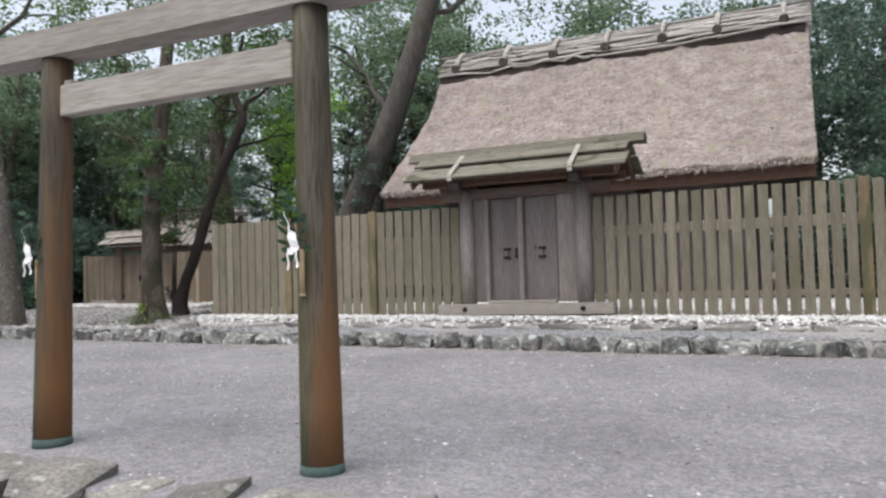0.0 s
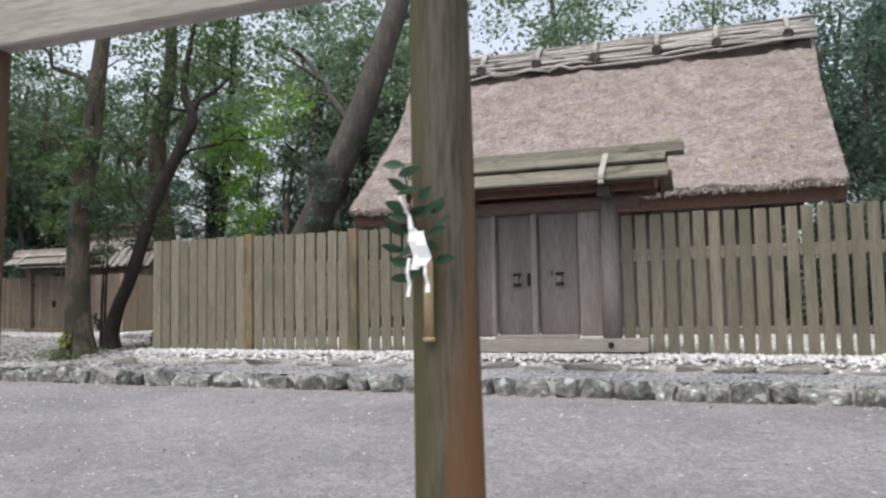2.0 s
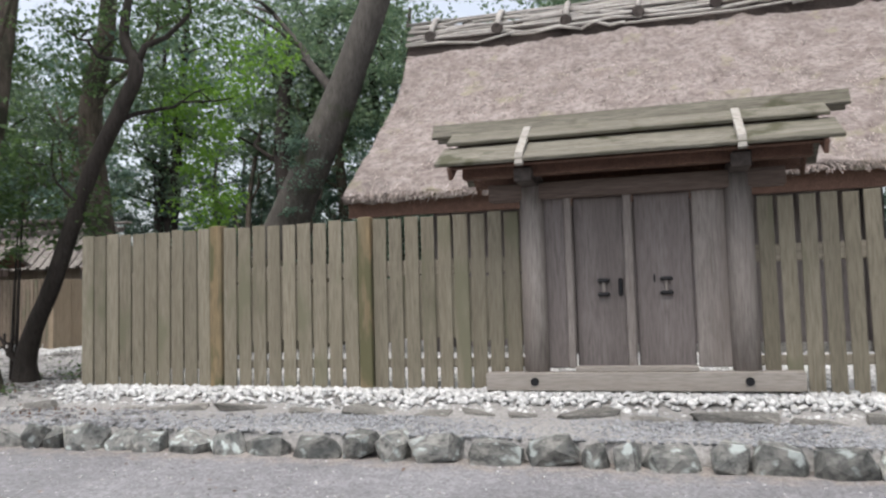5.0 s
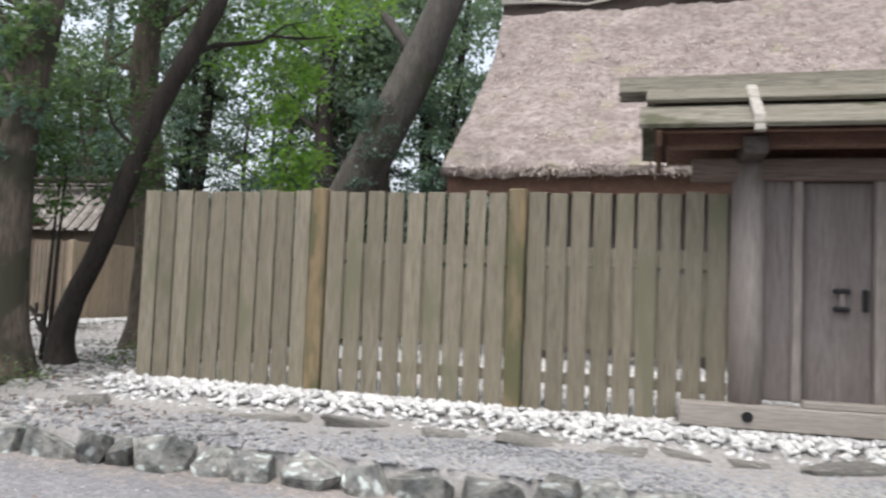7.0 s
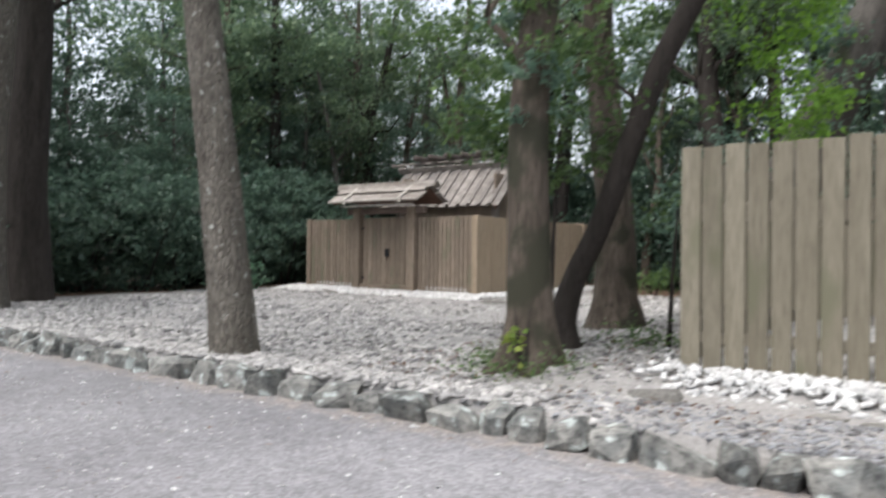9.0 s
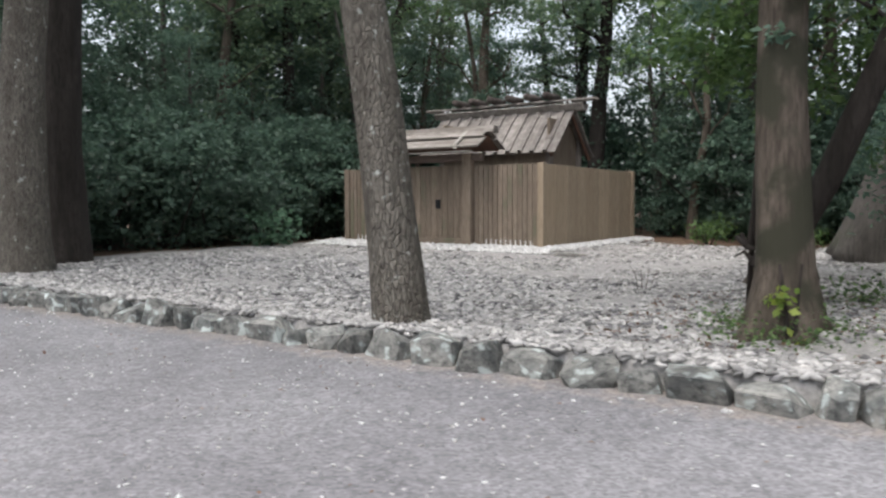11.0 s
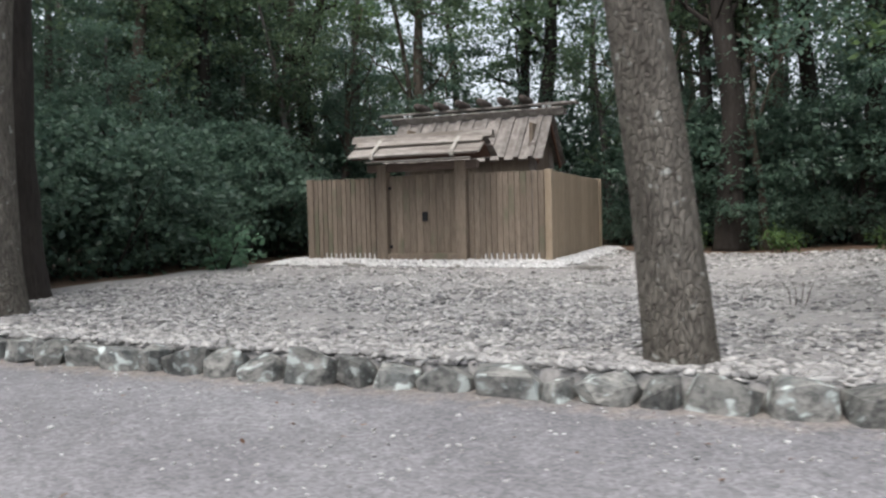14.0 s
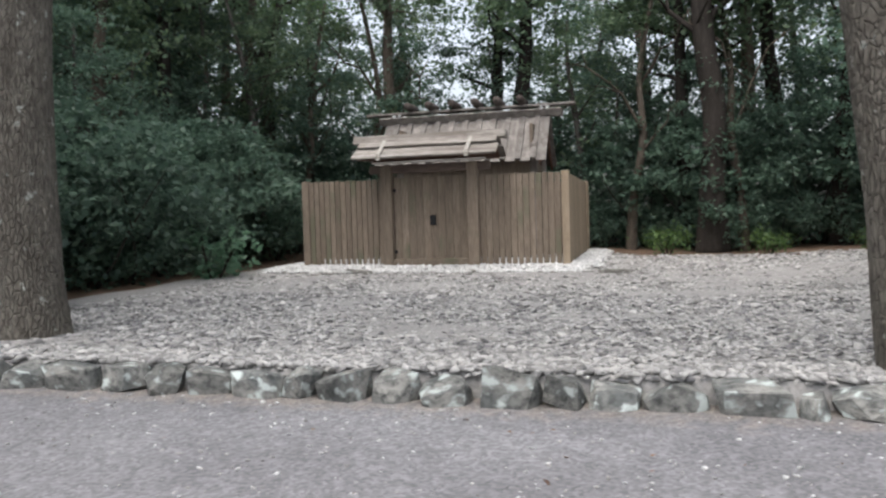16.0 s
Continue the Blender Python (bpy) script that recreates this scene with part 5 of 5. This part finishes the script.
big_tree("tree", "tree with furrowed brown bark and ivy at its foot", [(-13.84, 13.72, ZA - 0.1), (-13.84, 13.72, ZA + 0.5), (-13.88, 13.72, ZA + 1.6), (-13.9, 13.78, ZA + 2.8), (-13.86, 14.0, ZA + 4.2), (-13.9, 14.3, ZA + 6.2), (-13.7, 14.6, ZA + 9)],
         [0.44, 0.25, 0.215, 0.195, 0.18, 0.15, 0.1], M_BARK,
         [((-13.88, 13.78, ZA + 3.0), (-15.3, 14.6, ZA + 4.9), 0.06), ((-13.9, 13.9, ZA + 3.6), (-14.9, 13.0, ZA + 4.6), 0.045), ((-13.88, 14.0, ZA + 4.3), (-12.9, 13.3, ZA + 5.6), 0.05), ((-13.9, 14.2, ZA + 5.2), (-15.4, 13.6, ZA + 6.6), 0.06)],
         [(M_LEAF_NEAR, 0.115, [((-14.7, 14.5, ZA + 3.2), (1.2, 0.9, 0.8), 20, 55, 0.18), ((-13.3, 14.5, ZA + 5.9), (2.8, 1.6, 1.2), 26, 55, 0.24), ((-14.2, 14.4, ZA + 2.4), (0.6, 0.5, 0.6), 12, 45, 0.16), ((-15.2, 15.4, ZA + 4.6), (2.0, 1.4, 1.1), 18, 60, 0.22), ((-13.4, 13.5, ZA + 3.4), (0.9, 0.5, 0.8), 12, 45, 0.15), ((-14.3, 15.2, ZA + 8.3), (3.4, 2.2, 1.2), 60, 60, 0.32)]),
          (M_LEAF_DARK, 0.11, [((-13.8, 13.62, ZA + 3.6), (0.3, 0.3, 1.6), 12, 36, 0.10)])], 0.22)
big_tree("tree", "dark crooked leaning tree forked above the fence", [(-14.02, 14.85, ZA - 0.1), (-14.08, 14.85, ZA + 0.32), (-13.92, 14.85, ZA + 0.85), (-13.64, 14.85, ZA + 1.4), (-13.25, 14.85, ZA + 2.35), (-12.9, 14.85, ZA + 3.2), (-12.35, 14.88, ZA + 4.2), (-12.12, 14.9, ZA + 4.75), (-12.42, 15.0, ZA + 5.4), (-12.3, 15.2, ZA + 6.8)],
         [0.24, 0.17, 0.135, 0.13, 0.125, 0.12, 0.12, 0.11, 0.075, 0.04], M_DARKBARK,
         [((-14.08, 14.85, ZA + 0.25), (-14.5, 14.75, ZA + 0.75), 0.075), ((-12.15, 14.9, ZA + 4.7), (-13.4, 14.9, ZA + 5.5), 0.05), ((-12.12, 14.9, ZA + 4.75), (-11.2, 15.3, ZA + 6.2), 0.06), ((-12.5, 14.86, ZA + 3.9), (-11.0, 15.8, ZA + 4.4), 0.04), ((-13.1, 14.85, ZA + 2.7), (-14.1, 14.6, ZA + 3.6), 0.03)],
         [(M_LEAF_NEAR, 0.11, [((-12.6, 15.3, ZA + 5.8), (2.0, 1.2, 1.2), 16, 55, 0.22), ((-13.5, 15.1, ZA + 2.9), (0.8, 0.7, 0.9), 16, 50, 0.18), ((-12.6, 17.6, ZA + 5.2), (1.9, 1.2, 1.4), 14, 60, 0.24), ((-13.0, 16.4, ZA + 6.9), (2.4, 1.4, 0.8), 34, 60, 0.26)]),
          (M_LEAF_BRIGHT, 0.10, [((-12.2, 16.5, ZA + 4.1), (0.8, 0.6, 0.8), 22, 60, 0.18), ((-11.9, 16.5, ZA + 3.0), (0.5, 0.5, 0.6), 14, 60, 0.16), ((-11.3, 16.3, ZA + 5.2), (1.2, 0.8, 0.7), 18, 56, 0.2)])], 0.12)
big_tree("tree", "brown tree with a dark spreading root flare", [(-14.5, 17.2, ZA - 0.1), (-14.5, 17.2, ZA + 0.5), (-14.5, 17.2, ZA + 1.6), (-14.62, 17.1, ZA + 3.2), (-14.7, 17.0, ZA + 4.8), (-14.4, 17.1, ZA + 6.6), (-14.6, 17.3, ZA + 8.8)],
         [0.56, 0.32, 0.265, 0.235, 0.21, 0.16, 0.1], M_BARK, [((-14.6, 17.1, ZA + 3.4), (-16.1, 17.7, ZA + 5.3), 0.07), ((-14.7, 17.0, ZA + 4.9), (-13.4, 18.0, ZA + 6.8), 0.07)],
         [(M_LEAF_DARK, 0.12, [((-14.8, 18.0, ZA + 5.7), (2.0, 1.2, 1.3), 18, 55, 0.24), ((-13.5, 18.4, ZA + 1.7), (0.6, 0.7, 1.3), 20, 50, 0.22), ((-15.7, 18.2, ZA + 3.9), (1.2, 0.9, 0.9), 12, 52, 0.22)])], 0.25)
ZF = terrace(-14, 21)
big_tree("tree", "huge leaning grey trunk with ivy behind the fence", [(-13.9, 21.0, ZF - 0.1), (-13.3, 21.0, ZF + 1.6), (-12.45, 21.0, ZF + 3.4), (-11.3, 21.2, ZF + 6.0), (-10.1, 21.5, ZF + 9.5), (-9.2, 22, ZF + 13)],
         [0.66, 0.50, 0.43, 0.37, 0.31, 0.24], M_GREYBARK,
         [((-11.6, 21.1, ZF + 5.2), (-14.2, 22.2, ZF + 8.5), 0.14), ((-10.6, 21.4, ZF + 8.0), (-7.6, 23.4, ZF + 11), 0.14)],
         [(M_LEAF_DARK, 0.10, [((-12.2, 20.55, ZF + 3.9), (0.45, 0.15, 1.2), 16, 40, 0.14)]),
          (M_LEAF_FAR, 0.16, [((-9.5, 24.5, ZF + 10.0), (4.5, 2.5, 2.5), 46, 85, 0.36), ((-4.0, 27.0, ZF + 9.5), (5.5, 2.0, 2.6), 56, 85, 0.4), ((-14.5, 23.5, ZF + 8.5), (2.5, 2, 2.5), 60, 40, 0.4)])], 0.1)

for x, y, lean, hgt in ((-30.6, 31.3, 0.6, 8.5), (-27.2, 30.8, -0.7, 9.0), (-19.6, 30.6, 0.6, 8.5), (-16.4, 30.3, -0.5, 9.0), (-11.2, 29.2, 0.7, 9.0)):
    z = woods(x, y)
    big_tree("tree", "slender bare-stemmed tree at the forest edge", [(x, y, z - 0.1), (x + lean * 0.2, y, z + 1.6), (x + lean * 0.7, y, z + 3.4), (x + lean * 0.6, y + 0.3, z + 5.4), (x + lean * 1.6, y + 0.4, z + hgt)],
             [0.19, 0.13, 0.115, 0.09, 0.05], M_BARK,
             [((x + lean * 0.7, y, z + 3.4), (x - lean * 2.2, y - 0.5, z + 6.0), 0.06), ((x + lean * 0.6, y + 0.3, z + 5.0), (x + lean * 3.0, y - 0.3, z + 7.0), 0.05), ((x + lean * 0.3, y, z + 2.4), (x + lean * 2.4, y - 0.4, z + 4.4), 0.04)],
             [(M_LEAF_NEAR, 0.12, [((x + lean * 1.2, y, z + hgt), (1.6, 1.2, 1.0), 16, 40, 0.25)])], 0.08, 12, 0.1)

ZG = woods(-31.5, 30.7)
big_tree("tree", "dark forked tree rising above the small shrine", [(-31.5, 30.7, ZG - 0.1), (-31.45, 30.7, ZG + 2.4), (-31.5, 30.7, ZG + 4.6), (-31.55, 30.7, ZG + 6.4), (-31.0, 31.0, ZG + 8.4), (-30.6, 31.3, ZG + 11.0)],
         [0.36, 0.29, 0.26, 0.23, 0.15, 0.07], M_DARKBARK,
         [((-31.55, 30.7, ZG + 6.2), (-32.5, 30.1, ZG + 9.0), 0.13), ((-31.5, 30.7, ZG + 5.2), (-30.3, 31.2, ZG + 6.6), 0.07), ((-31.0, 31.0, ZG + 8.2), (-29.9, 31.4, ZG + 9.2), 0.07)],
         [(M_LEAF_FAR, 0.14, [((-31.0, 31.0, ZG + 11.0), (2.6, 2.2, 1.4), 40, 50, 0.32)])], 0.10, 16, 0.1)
ZH = woods(-17.3, 30.0)
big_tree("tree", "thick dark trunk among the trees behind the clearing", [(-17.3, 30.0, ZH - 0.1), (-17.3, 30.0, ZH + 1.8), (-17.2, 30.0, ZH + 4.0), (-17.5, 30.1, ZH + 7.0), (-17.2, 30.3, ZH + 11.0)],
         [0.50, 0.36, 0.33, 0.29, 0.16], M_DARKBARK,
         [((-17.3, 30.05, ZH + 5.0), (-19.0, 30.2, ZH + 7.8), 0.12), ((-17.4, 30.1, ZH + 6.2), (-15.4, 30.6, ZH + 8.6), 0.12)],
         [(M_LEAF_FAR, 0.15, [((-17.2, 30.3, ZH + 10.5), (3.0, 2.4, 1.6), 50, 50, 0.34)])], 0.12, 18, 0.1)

# small plants at the tree feet
ivy = shrub(51, 0.34, 0.2, 0.05, 400, M_LEAF_NEAR, "ivy and ferns round the tree foot")
put(ivy, [(-14.0, 13.4, 0, 1.0), (-13.5, 13.5, 90, 1.0), (-14.3, 13.7, 200, 0.8), (-13.3, 15.5, 30, 1.3)])
young = shrub(52, 0.15, 0.95, 0.09, 80, M_LEAF_YELLOW, "young sapling with yellow-green leaves against the trunk")
put(young, [(-13.72, 13.38, 0, 1.0)])
twig = thing("bare_sapling", (-16.2, 16.82, terrace(-16.2, 16.82)), "bare thin twigs standing in the pebbles", "sapling")
for k in range(4):
    tb = Build()
    x = -16.2 + (k - 1.5) * 0.05
    tb.tube([(x, 16.82, terrace(-16.2, 16.8) - 0.05), (x + 0.03 * (k - 1), 16.82, terrace(-16.2, 16.8) + 0.17), (x + 0.07 * (k - 1.5), 16.85, terrace(-16.2, 16.8) + 0.28)], [0.006, 0.005, 0.003], 6)
    part("twig", tb, M_BARK, twig)
for x, y, hgt in ((-13.1, 15.6, 1.6), (-14.22, 14.8, 2.5), (-14.4, 14.9, 2.3)):
    st = thing("sapling", (x, y, terrace(x, y)), "thin dark sapling stem beside the trees", "sapling")
    part("stem", Build().tube([(x, y, terrace(x, y) - 0.05), (x + 0.04, y, terrace(x, y) + hgt * 0.5), (x + 0.1, y, terrace(x, y) + hgt)], [0.03, 0.025, 0.012], 8), M_DARKBARK, st, "", True)
    part("foliage", leaf_cloud("foliage", clumps(6, 26, (0.1, 0, hgt), (0.5, 0.4, 0.4), 0.14), 0.09, M_LEAF_NEAR), M_LEAF_NEAR, st)
n = 260
q = field(n, -24, 0, 5, 11.8, yard, None, 0.012)
whole("fallen_leaves", leaf_cloud("fallen_leaves", q, 0.05, M_DEAD, 0.1), M_DEAD, (0, 0, 0), "a few reddish fallen leaves on the gravel", "leaves", kind="stuff")
n = 600
q = field(n, -15.5, -11, 12.4, 16.0, terrace, lambda x, y: 1.0 if x < -12.6 or y < 13.2 else 0, 0.03)
whole("leaf_scatter", leaf_cloud("leaf_scatter", q, 0.06, M_DEAD, 0.2), M_DEAD, (0, 0, 0), "brown fallen leaves among the terrace stones", "leaves", kind="stuff")
